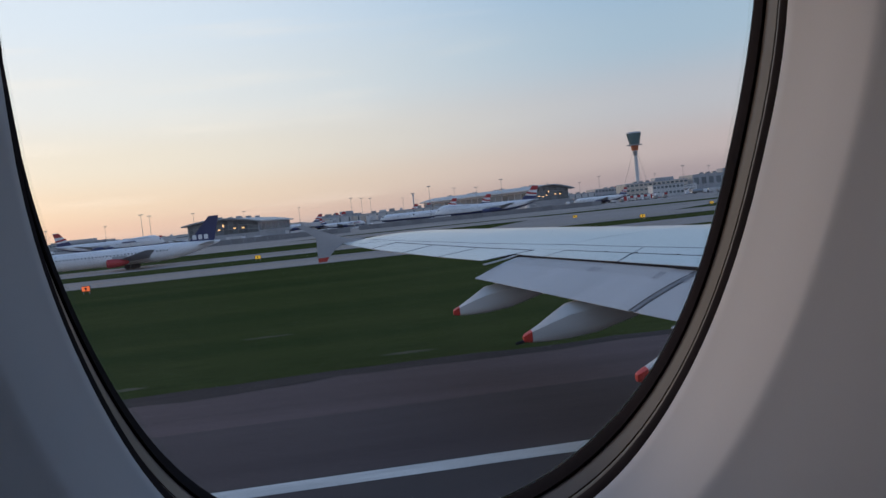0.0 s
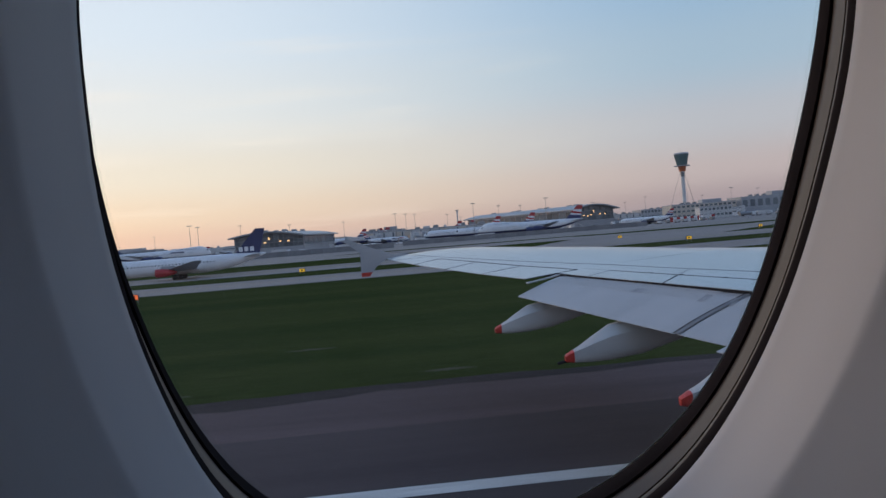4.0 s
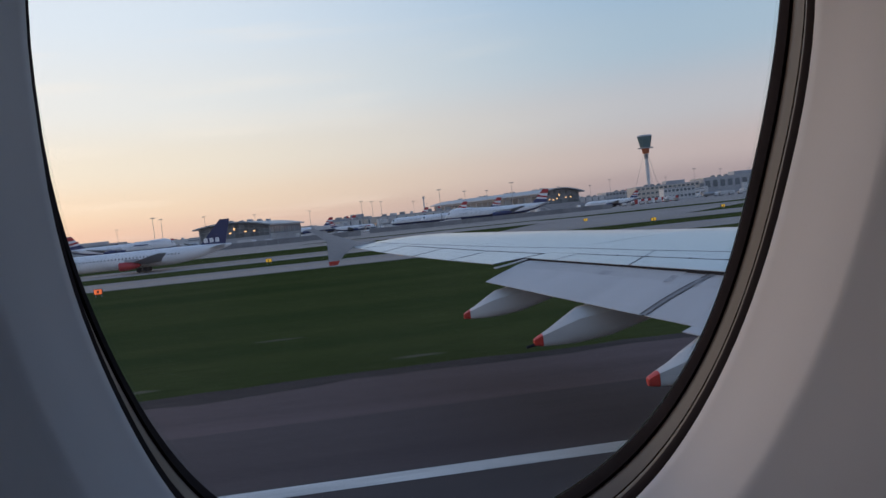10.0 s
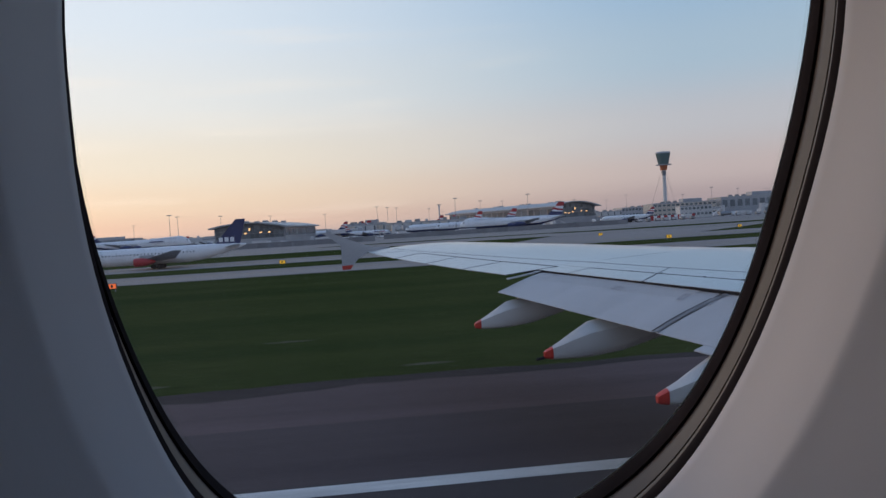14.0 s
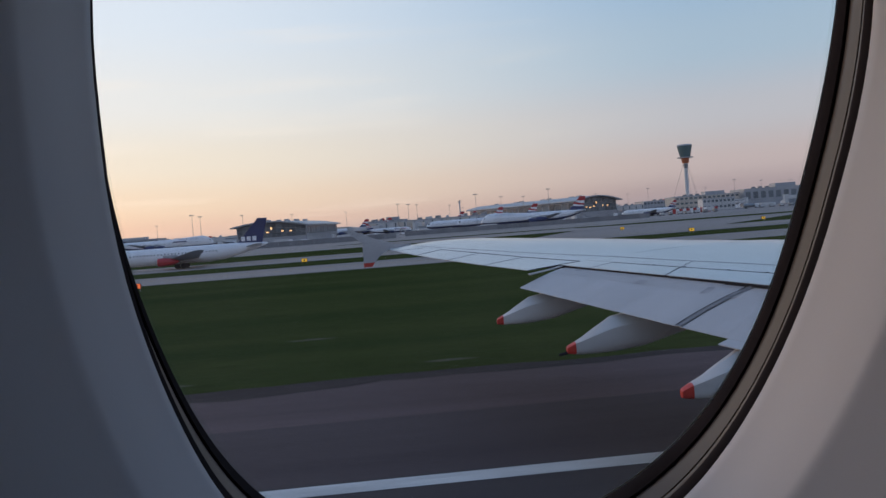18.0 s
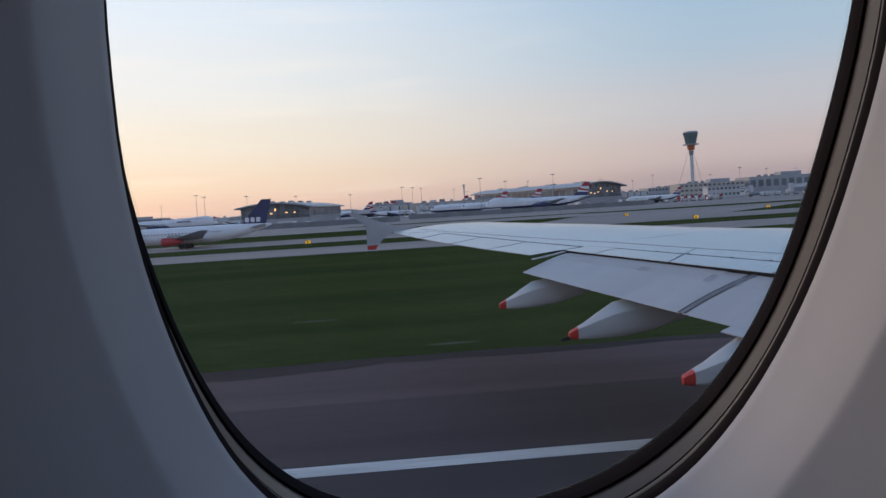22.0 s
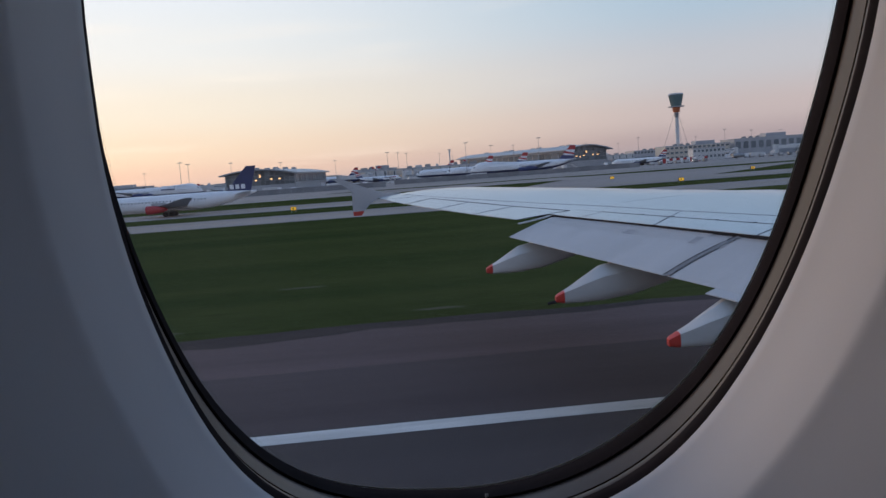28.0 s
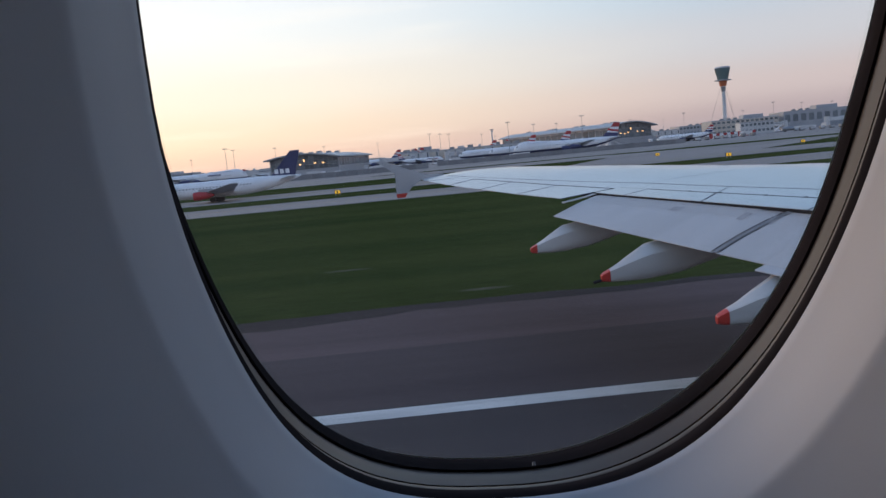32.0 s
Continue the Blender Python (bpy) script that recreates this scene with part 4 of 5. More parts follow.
def pier(label, length, height, bays, at):
    """A raised white pier with alternating pale panels and dark window bands, standing on a darker ground floor."""
    p = thing("pier", label, "terminal", "boarding piers", at=at)
    part("ground_floor", box(bmesh.new(), 0, 6, 0, length, 11, height * 0.42), CLAD_DARK, p)
    part("upper_floor", box(bmesh.new(), 0, 6, height * 0.42, length + 1, 13, height * 0.46), CLAD, p)
    part("roof", box(bmesh.new(), 0, 6, height * 0.88, length + 2, 14, height * 0.07, bevel=0.2), ROOF, p)
    rnd = random.Random(bays)
    w = length / bays
    for i in range(bays):
        x = -length / 2 + w * (i + 0.5)
        part("panel", box(bmesh.new(), x - w * 0.12, -0.7, height * 0.45, w * 0.66, 0.4, height * 0.38), CLAD if rnd.random() < 0.75 else CREAM, p)
        part("window_slot", box(bmesh.new(), x + w * 0.34, -0.62, height * 0.47, w * 0.14, 0.4, height * 0.34), DARK_GLASS, p)
        part("pillar", box(bmesh.new(), x + w * 0.5, -0.2, 0, 0.5, 0.6, height * 0.42), STEEL, p)
        if rnd.random() < 0.5:
            part("roof_unit", box(bmesh.new(), x, 5 + rnd.random() * 3, height * 0.95, 2 + rnd.random() * 4, 3, 1.0 + rnd.random() * 1.6), STEEL if rnd.random() < 0.6 else CLAD, p)
        if rnd.random() < 0.3:
            part("door_lamp", box(bmesh.new(), x, -0.8, height * 0.36, 0.7, 0.2, 0.35), LAMP_WARM, p)
    return p


pier("low white boarding pier with dark window slots", 120, 11, 15, spot(4.6, 560, turned=-3))
pier("low white boarding pier with dark window slots", 150, 12, 18, spot(25.5, 720, turned=4))
pier("low pale boarding pier behind parked airliners", 100, 8.5, 13, spot(-11.4, 680, turned=-4))
pier("low pale boarding pier far across the apron", 170, 11, 20, spot(14.0, 800, turned=2))
block("grey hangar block with a slate upper storey", 62, 34, 15, spot(26.6, 560, turned=-3), CLAD_DARK, 1, 9)
block("cream and grey cargo building with window bands", 58, 30, 12.5, spot(22.3, 560, turned=-3), CREAM, 3, 14)
block("grey flat-roofed terminal block beside the stands", 42, 26, 12, spot(0.9, 660, turned=-10), CLAD_DARK, 1, 8)
block("small grey operations building with square windows", 24, 12, 8.5, spot(23.0, 470, turned=-5), CLAD, 2, 8, False)
block("long dark glass terminal far across the apron", 120, 40, 13, spot(-16.5, 900, turned=-3), CLAD_DARK, 2, 26)
block("pale office block on the skyline", 40, 20, 22, spot(11.7, 1650), CLAD, 3, 8)
block("low glass-fronted terminal at the tower's foot", 90, 30, 13, spot(20.4, 815, turned=4), CLAD_DARK, 2, 20)

# fuel tanks
for i, az in enumerate((14.6, 15.5, 16.3)):
    tank = thing("fuel_tank", "pale round fuel storage tank", "tank", "fuel tanks", at=spot(az, 1000))
    part("shell", tube(bmesh.new(), (0, 0, 0), (0, 0, 14), 8.5, seg=24), CLAD, tank, smooth=True)
    part("lid", tube(bmesh.new(), (0, 0, 14), (0, 0, 15.2), 8.7, 2.0, seg=24), ROOF, tank, smooth=True)
    part("ladder", box(bmesh.new(), 0, -8.7, 0, 0.8, 0.3, 14), STEEL, tank)

# ---- control tower ----
tower = thing("control_tower", "tall slim control tower with flared glass cab and orange collar", "tower", at=spot(21.1, 850))
part("base", box(bmesh.new(), 0, 0, 0, 46, 30, 9), TOWER_GLASS, tower)
part("shaft", tube(bmesh.new(), (0, 0, 9), (0, 0, 63), 2.6, 2.3, 16), CLAD, tower, smooth=True)
part("collar", tube(bmesh.new(), (0, 0, 61), (0, 0, 68), 4.3, 5.4, 20), ORANGE, tower, "orange collar under the cab", smooth=True)
part("fins", tube(bmesh.new(), (0, 0, 54), (0, 0, 60), 2.5, 3.6, 8), STEEL, tower)
part("gallery", tube(bmesh.new(), (0, 0, 68), (0, 0, 69.2), 10.2, 10.6, 24), CLAD_DARK, tower)
cab = part("cab", tube(bmesh.new(), (0, 0, 69.2), (0, 0, 84), 6.4, 9.6, 24), TOWER_GLASS, tower, "green-tinted glass cab", smooth=False)
for i in range(16):
    a = 2 * math.pi * i / 16
    part("mullion", tube(bmesh.new(), (6.5 * math.cos(a), 6.5 * math.sin(a), 69.2), (9.7 * math.cos(a), 9.7 * math.sin(a), 84), 0.16, seg=5), STEEL, cab)
part("roof_disc", tube(bmesh.new(), (0, 0, 84), (0, 0, 86), 10.1, 9.0, 24), CLAD_DARK, tower)
part("antenna", tube(bmesh.new(), (0, 0, 86), (0, 0, 91), 0.15, 0.08, 6), STEEL, tower)
for i in range(3):
    for d in (-0.05, 0.05):
        a = radians(25 + 120 * i) + d
        part("stay_cable", tube(bmesh.new(), (3.2 * math.cos(a), 3.2 * math.sin(a), 60), (21 * math.cos(a), 21 * math.sin(a), 8.9), 0.11, seg=5), STEEL, tower)


# ---- floodlight masts ----
def light_mast(height):
    m = thing("floodlight_mast", "tall grey floodlight mast with a ring of lamps", "light mast", "floodlight masts")
    part("pole", tube(bmesh.new(), (0, 0, 0), (0, 0, height), 0.24, 0.11, 8), STEEL, m)
    head = part("head_frame", box(bmesh.new(), 0, 0, height - 0.2, 3.4, 0.9, 0.22), STEEL, m)
    for i in range(5):
        part("floodlight", box(bmesh.new(), -1.4 + i * 0.7, -0.45, height - 0.55, 0.5, 0.45, 0.35), CLAD_DARK, head)
    return m


mast = light_mast(25)
mast.matrix_world = spot(-11.6, 480)
for az, y in ((-11.1, 520), (-8.4, 560), (-5.2, 640), (-1.6, 700), (1.9, 560), (2.6, 590), (3.2, 620), (5.4, 720), (7.2, 470), (8.9, 560), (10.4, 600), (12.1, 470), (15.2, 700), (17.3, 820),
              (18.6, 640), (22.2, 760), (24.0, 560), (25.6, 640), (27.3, 700), (29.0, 560), (-13.8, 700), (-17.2, 660), (-19.5, 560), (6.3, 900), (13.1, 980)):
    copy_thing(mast, spot(az, y))
radar = thing("radar_mast", "thick pale antenna mast with a bar on top", "mast", at=spot(6.1, 610))
part("pole", tube(bmesh.new(), (0, 0, 0), (0, 0, 25), 0.75, 0.6, 10), CLAD, radar)
part("cross_bar", box(bmesh.new(), 0, 0, 25, 4.0, 0.8, 0.5), STEEL, radar)
part("dish", tube(bmesh.new(), (0, -0.7, 23.6), (0, -1.0, 23.6), 0.9, 1.1, 14), CLAD, radar)


# ---- boarding bridges, vehicles ----
def jet_bridge():
    j = thing("jet_bridge", "pale boxy boarding bridge on a wheeled leg", "jet bridge", "boarding bridges")
    part("rotunda", tube(bmesh.new(), (0, 0, 0), (0, 0, 8.2), 2.4, seg=14), CLAD, j)
    tun = part("tunnel", box(bmesh.new(), -11, 0, 4.3, 20, 2.7, 3.0, bevel=0.15), CLAD, j)
    part("sleeve", box(bmesh.new(), -19, 0, 4.1, 12, 3.2, 3.4, bevel=0.15), CLAD, j)
    part("window_strip", box(bmesh.new(), -11, -1.36, 5.9, 17, 0.1, 0.6), DARK_GLASS, tun)
    part("hood", box(bmesh.new(), -26, 0, 4.0, 3.4, 4.0, 3.8, bevel=0.3), CLAD_DARK, j)
    for dy in (-1.4, 1.4):
        part("leg", box(bmesh.new(), -20, dy, 0.4, 0.5, 0.5, 4), STEEL, j)
    part("bogie", box(bmesh.new(), -20, 0, 0.15, 2.4, 4.2, 0.8), TYRE, j)
    part("stair", box(bmesh.new(), -23.5, -2.2, 0.2, 4, 1.0, 0.5), STEEL, j)
    return j


bridge = jet_bridge()
bridge.matrix_world = spot(-8.6, 545, turned=20)
for az, y, r in ((-1.4, 520, 200), (0.6, 560, 30), (3.0, 545, 150), (5.5, 545, 25), (8.2, 545, 160), (24.6, 545, 20), (27.0, 545, 155), (29.2, 548, 20), (-12.2, 585, 160), (14.6, 780, 20), (11.2, 780, 160)):
    copy_thing(bridge, spot(az, y, turned=r))


def vehicle(kind, label, paint):
    v = thing(kind, label, kind.replace("_", " "), "apron vehicles")
    size = {"van": (5.2, 2.0, 2.1, 0.62), "box_truck": (8.5, 2.4, 3.4, 0.28), "apron_bus": (13, 2.9, 3.0, 0.9), "fuel_truck": (11, 2.5, 3.0, 0.25), "tug": (4.4, 2.2, 1.6, 0.4), "car": (4.3, 1.8, 1.45, 0.5)}[kind]
    l, w, h, cab_k = size
    cab_l = l * (0.24 if cab_k < 0.5 else 0.2)
    if kind == "fuel_truck":
        part("tank", tube(bmesh.new(), (-l / 2, 0, 1.9), (l / 2 - cab_l - 0.4, 0, 1.9), 1.15, seg=14), paint, v, smooth=True)
        part("cab", box(bmesh.new(), l / 2 - cab_l / 2, 0, 0.6, cab_l, w, h - 0.6, bevel=0.15), JET_WHITE, v)
    elif kind == "car":
        part("body", box(bmesh.new(), 0, 0, 0.35, l, w, 0.55, bevel=0.15), paint, v)
        part("cabin", box(bmesh.new(), -0.2, 0, 0.9, l * 0.52, w * 0.86, 0.5, bevel=0.18), DARK_GLASS, v)
    else:
        part("body", box(bmesh.new(), -cab_l / 2 - 0.1, 0, 0.55, l - cab_l - 0.2, w, h - 0.55, bevel=0.08), paint, v)
        part("cab", box(bmesh.new(), l / 2 - cab_l / 2, 0, 0.5, cab_l, w * 0.94, (h - 0.5) * 0.8, bevel=0.15), JET_WHITE, v)
    part("windscreen", box(bmesh.new(), l / 2 - 0.25, 0, h * 0.52, 0.55, w * 0.85, h * 0.2), DARK_GLASS, v)
    for side in (1, -1):
        part("headlight", box(bmesh.new(), l / 2 + 0.03, side * w * 0.36, 0.7, 0.1, 0.25, 0.2), LAMP_WHITE, v)
        for x in (l * 0.34, -l * 0.32):
            part("wheel", tube(bmesh.new(), (x, side * (w / 2 - 0.25), 0.45), (x, side * (w / 2 + 0.02), 0.45), 0.45, seg=10), TYRE, v)
    return v


FLEET = [vehicle("van", "small plain white apron van", JET_WHITE), vehicle("box_truck", "white high-sided catering truck", CLAD), vehicle("apron_bus", "long pale grey apron bus", CLAD),
         vehicle("fuel_truck", "pale airport fuel truck", STEEL), vehicle("tug", "low yellowish pushback tug", CREAM), vehicle("car", "dark blue airport service car", JET_BLUE)]
rng = random.Random(11)
for i, v in enumerate(FLEET):
    v.matrix_world = spot((-16, 3.4, 10.4, 24.5, 12.6, 20.5)[i], 430 + 18 * i, turned=rng.uniform(0, 360))
for i in range(46):
    az = -19 + 49 * (i + rng.random() * 0.8) / 46
    copy_thing(rng.choice(FLEET), spot(az, rng.uniform(400, 540), turned=rng.choice((0, 10, 90, 180, 190, 350))))

# ---- blast fence in panels, striped barriers ----
fence_a = thing("blast_fence", "long low dark blast fence in panels", "fence", at=spot(-6.6, 335))
for i in range(22):
    part("fence_panel", box(bmesh.new(), -66 + i * 6, 0, 0, 5.9, 0.5, 2.6), BARRIER, fence_a)
    part("post", box(bmesh.new(), -69 + i * 6, -0.4, 0, 0.3, 0.5, 2.8), STEEL, fence_a)
fence_b = thing("blast_fence", "long low dark blast fence in panels", "fence", at=spot(11, 372))
for i in range(24):
    part("fence_panel", box(bmesh.new(), -72 + i * 6, 0, 0, 5.9, 0.5, 2.6), BARRIER, fence_b)
stripe = thing("striped_barrier", "red and white striped works barrier", "barrier", at=spot(21.5, 440))
for i in range(14):
    part("stripe_panel", box(bmesh.new(), -17.5 + i * 2.5, 0, 0, 2.4, 0.4, 3.2), JET_RED if i % 2 else JET_WHITE, stripe)


# ---- lit taxiway signs ----
def sign(width, mat, label):
    s = thing("taxiway_sign", label, "sign", "taxiway signs")
    body = part("box", box(bmesh.new(), 0, 0, 0.35, width, 0.35, 0.75, bevel=0.04), BLACK, s)
    part("face", box(bmesh.new(), 0, -0.18, 0.42, width - 0.12, 0.05, 0.62), mat, body, "lit face")
    for k in range(max(1, int(width / 0.9))):
        part("text_bar", box(bmesh.new(), -width / 2 + 0.55 + k * 0.85, -0.21, 0.55, 0.28, 0.03, 0.36), BLACK, body)
    for dx in (-width * 0.35, width * 0.35):
        part("foot", box(bmesh.new(), dx, 0, -0.05, 0.1, 0.1, 0.42), STEEL, s)
    return s


yellow = sign(1.2, SIGN_YELLOW, "lit yellow taxiway sign with dark characters")
yellow.matrix_world = spot(16.8, 238, 0.0)
for az, y in ((21.2, 178), (-4.6, 174), (25.6, 236)):
    copy_thing(yellow, spot(az, y, 0.0))
redsign = sign(1.1, SIGN_RED, "small lit orange-red runway sign")
redsign.matrix_world = spot(-15.3, 118, 0.0)

JOINT_TAR = material("joint_tar", (0.040, 0.033, 0.033), 0.8, second=(0.062, 0.051, 0.050), scale=0.8, spec=0.2)
# taxiway centre lines, joints and islands
strip("taxi_line", "yellow taxiway centre line", "marking", 145.6, 146.2, 0.048, LINE_YELLOW)
strip("taxi_line", "yellow taxiway centre line", "marking", 204, 204.7, 0.048, LINE_YELLOW)
strip("joint", "faint sealed asphalt joint", "joint", 27.6, 27.66, 0.049, JOINT_TAR)
sheet("taxiway_link", "pale concrete taxiway link", "taxiway", [(40, 222), (95, 222), (150, 286), (70, 286)], 0.036, CONCRETE)
sheet("taxiway_link", "pale concrete taxiway link", "taxiway", [(-160, 222), (-110, 222), (-60, 286), (-150, 286)], 0.036, CONCRETE)


def island(x, y, a, b):
    pts = [(x + a * math.copysign(abs(math.cos(t)) ** 0.7, math.cos(t)), y + b * math.sin(t)) for t in (2 * math.pi * i / 40 for i in range(40))]
    sheet("grass_island", "grass island on the apron", "grass", pts, 0.046, GRASS)


island(150, 330, 70, 16)
island(40, 345, 55, 9)
island(-150, 318, 60, 10)

# ---- further along the runway: side taxiways, the exit, and the terminals ahead ----
def smooth_strip(path, width):
    """Outline of a paved strip along a path of points."""
    left, right = [], []
    for i, p in enumerate(path):
        a, b = Vector(path[max(0, i - 1)]), Vector(path[min(len(path) - 1, i + 1)])
        d = (b - a).normalized()
        n = Vector((-d.y, d.x)) * width / 2
        left.append(tuple(Vector(p) + n)); right.append(tuple(Vector(p) - n))
    return left + right[::-1]


def bend(x0, y0, x1, y1, pull, n=16):
    """A path that leaves along +x and ends along +y."""
    pts = []
    for i in range(n + 1):
        k = i / n
        a, b, c, d = (1 - k) ** 3, 3 * k * (1 - k) ** 2, 3 * k * k * (1 - k), k ** 3
        pts.append((a * x0 + b * (x0 + pull) + c * x1 + d * x1, a * y0 + b * y0 + c * (y1 - pull) + d * y1))
    return pts


for x0, x1 in ((-190, -118), (112, 188)):
    flare = 16
    pts = [(x0 - flare, 35.0), (x1 + flare, 35.0), (x1 + 4, 50), (x1, 70), (x1, 112), (x1 + 5, 124), (x1 + flare, 132.5), (x0 - flare, 132.5), (x0 - 5, 124), (x0, 112), (x0, 70), (x0 - 4, 50)]
    sheet("side_taxiway", "dark asphalt side taxiway crossing the grass", "taxiway", pts, 0.047, ASPHALT)
    mid = (x0 + x1) / 2
    sheet("taxi_line", "thin yellow line along the side taxiway", "marking", [(mid - 0.2, 24), (mid + 0.2, 24), (mid + 0.2, 132), (mid - 0.2, 132)], 0.056, LINE_YELLOW)
    sheet("taxi_line", "yellow line curving off the runway", "marking", smooth_strip(bend(mid - 62, 24, mid - 3, 96, 40), 0.4), 0.057, LINE_YELLOW)
    for k in range(2):
        cx, cy = mid - 22 + 44 * k, 78
        for a in (38, -38):
            dx, dy = 9 * math.cos(radians(a)), 9 * math.sin(radians(a))
            sheet("closed_mark", "white cross bar of a closed-taxiway mark", "marking", smooth_strip([(cx - dx, cy - dy), (cx + dx, cy + dy)], 1.5), 0.0575 + (0.004 if a > 0 else 0), LINE_WHITE)
    for k in range(18):
        x = x0 + 2 + (x1 - x0 - 4) * k / 18
        sheet("holding_dash", "white dash of a holding line", "marking", [(x, 118), (x + 2, 118), (x + 2, 118.9), (x, 118.9)], 0.0575, LINE_WHITE)

# the runway exit bends away, with pale kerb lines and a yellow lead-off line
exit_path = [(300, 14), (350, 17), (396, 27), (436, 46), (468, 74), (492, 104), (512, 134)]
sheet("runway_exit", "wide dark asphalt runway exit bending to the taxiway", "taxiway", smooth_strip(exit_path, 30), 0.0485, ASPHALT)
sheet("taxi_line", "yellow lead-off line along the runway exit", "marking", smooth_strip(exit_path, 0.4), 0.0565, LINE_YELLOW)
for side in (-15.6, 15.6):
    kerb = smooth_strip(exit_path[2:], abs(side) * 2)
    half = len(kerb) // 2
    line = kerb[:half] if side > 0 else kerb[half:]
    sheet("exit_edge", "pale concrete edge of the runway exit", "kerb", smooth_strip(line, 0.7), 0.0535, CONCRETE)


def glass_terminal(label, length, height, bays, at):
    """A long terminal with dark glass bays between pale fins, stepped plant rooms and a deep metal roof."""
    g = thing("terminal", label, "terminal", "glass terminals", at=at)
    part("core", box(bmesh.new(), 0, 15, 0, length - 1, 28, height - 1.4), CLAD_DARK, g)
    roof = bmesh.new()
    ks = [i / 10 for i in range(11)]
    loft(roof, [[(x, -3 + 36 * k, height - 1.4 + 2.6 * math.sin(math.pi * (0.15 + 0.7 * k))) for k in ks] + [(x, -3 + 36 * k, height - 2.0 + 2.6 * math.sin(math.pi * (0.15 + 0.7 * k))) for k in reversed(ks)] for x in (-length / 2 - 2, 0, length / 2 + 2)])
    part("roof", roof, ROOF, g, smooth=True)
    w = length / bays
    for i in range(bays):
        x = -length / 2 + w * (i + 0.5)
        for r, (z0, z1) in enumerate(((0.40, 0.62), (0.64, 0.86))):
            part("pane", box(bmesh.new(), x, 0.75, height * z0, w - 0.5, 0.4, height * (z1 - z0)), DARK_GLASS, g)
        part("fin", box(bmesh.new(), x + w / 2, 0.6, height * 0.36, 0.3, 0.9, height * 0.52), STEEL, g)
        if i % 2 == 0:
            part("ground_bay", box(bmesh.new(), x, 0.8, 0.2, w * 0.8, 0.3, height * 0.26), GAP_DARK, g)
        if i % 7 == 3:
            part("plant_room", box(bmesh.new(), x, 16, height + 0.4, w * 2.6, 14, 3.6), CLAD_DARK if i % 2 else CLAD, g)
    return g


def gate_box(at):
    """A black gate block on legs with a pale bridge reaching out of it."""
    b = thing("gate_block", "black gate block with a white printed band and a pale bridge", "gate", "gate blocks", at=at)
    part("block", box(bmesh.new(), 0, 0, 3.2, 12, 9, 8.6, bevel=0.2), BLACK, b)
    part("band", box(bmesh.new(), 0, -4.56, 7.6, 4.6, 0.1, 1.1), JET_WHITE, b, "white printed band")
    for dx in (-4.5, 4.5):
        for dy in (-3, 3):
            part("leg", box(bmesh.new(), dx, dy, 0, 0.7, 0.7, 3.25), STEEL, b)
    part("bridge_tunnel", box(bmesh.new(), 1.5, -13, 4.0, 3.0, 18, 3.0, bevel=0.15), CLAD, b)
    part("bridge_leg", box(bmesh.new(), 1.5, -19, 0.2, 2.4, 0.8, 3.9), STEEL, b)
    return b


def ramp_road(at, radius, height):
    """A curved raised road on columns with parapets."""
    r = thing("raised_road", "curved concrete raised road on round columns", "raised road", at=at)

    def ring(r0, z0, r1, z1, a):
        c, q = math.cos(a), math.sin(a)
        return [(r0 * c, r0 * q, z0), (r1 * c, r1 * q, z0), (r1 * c, r1 * q, z1), (r0 * c, r0 * q, z1)]
    turns = [math.pi * (0.95 + 1.1 * i / 24) for i in range(25)]
    part("deck", loft(bmesh.new(), [ring(radius - 5, height - 1, radius + 5, height, a) for a in turns]), CONCRETE, r)
    for d in (-5.2, 4.9):
        part("parapet", loft(bmesh.new(), [ring(radius + d, height - 1.1, radius + d + 0.3, height + 1.0, a) for a in turns]), CLAD, r)
    for a in turns[1::3]:
        part("column", tube(bmesh.new(), (radius * math.cos(a), radius * math.sin(a), 0), (radius * math.cos(a), radius * math.sin(a), height - 1), 0.9, seg=12), CONCRETE, r)
    return r


def mast_roof(label, length, at):
    """A low terminal whose roof hangs from a row of steel masts."""
    m = thing("terminal", label, "terminal", "", at=at)
    part("wall", box(bmesh.new(), 0, 12, 0, length, 24, 9), CLAD, m)
    part("roof", box(bmesh.new(), 0, 12, 9, length + 2, 27, 0.9), ROOF, m)
    n = int(length / 11)
    for i in range(n):
        x = -length / 2 + length * (i + 0.5) / n
        part("window", box(bmesh.new(), x, -0.08, 4.6, 7, 0.3, 2.4), DARK_GLASS, m)
        mast_part = part("roof_mast", tube(bmesh.new(), (x, 4, 9.8), (x, 4, 16.5), 0.22, 0.14, 6), STEEL, m)
        for dx in (-4.6, 4.6):
            part("stay", tube(bmesh.new(), (x, 4, 16.2), (x + dx, 4, 9.9), 0.09, seg=5), STEEL, mast_part)
    return m


glass_terminal("long dark glass terminal with stepped plant rooms", 210, 17, 30, pose(640, 372, 0.04))
glass_terminal("glass terminal under a shallow curved roof with black gate blocks", 150, 18, 22, pose(905, 352, 0.04, 0, 0, -6))
for x, y in ((858, 346), (905, 341), (950, 336)):
    gate_box(pose(x, y, 0.04, 0, 0, -6))
mast_roof("low terminal with its roof hung from steel masts", 132, pose(470, 420, 0.04, 0, 0, -3))
block("slate and grey high terminal block", 78, 40, 21, pose(388, 452, 0.04), CLAD_DARK, 1, 10)
block("blue-grey hangar block above the piers", 70, 36, 24, pose(318, 470, 0.04), CLAD_DARK, 0, 0)
pier("low white pier with dark slots beside the taxiway", 96, 9, 14, pose(776, 318, 0.04))
ramp_road(pose(742, 446, 0.04), 34, 11)
JET_GREEN = material("airliner_green", (0.03, 0.20, 0.09), 0.35, second=(0.025, 0.17, 0.075), scale=0.3)
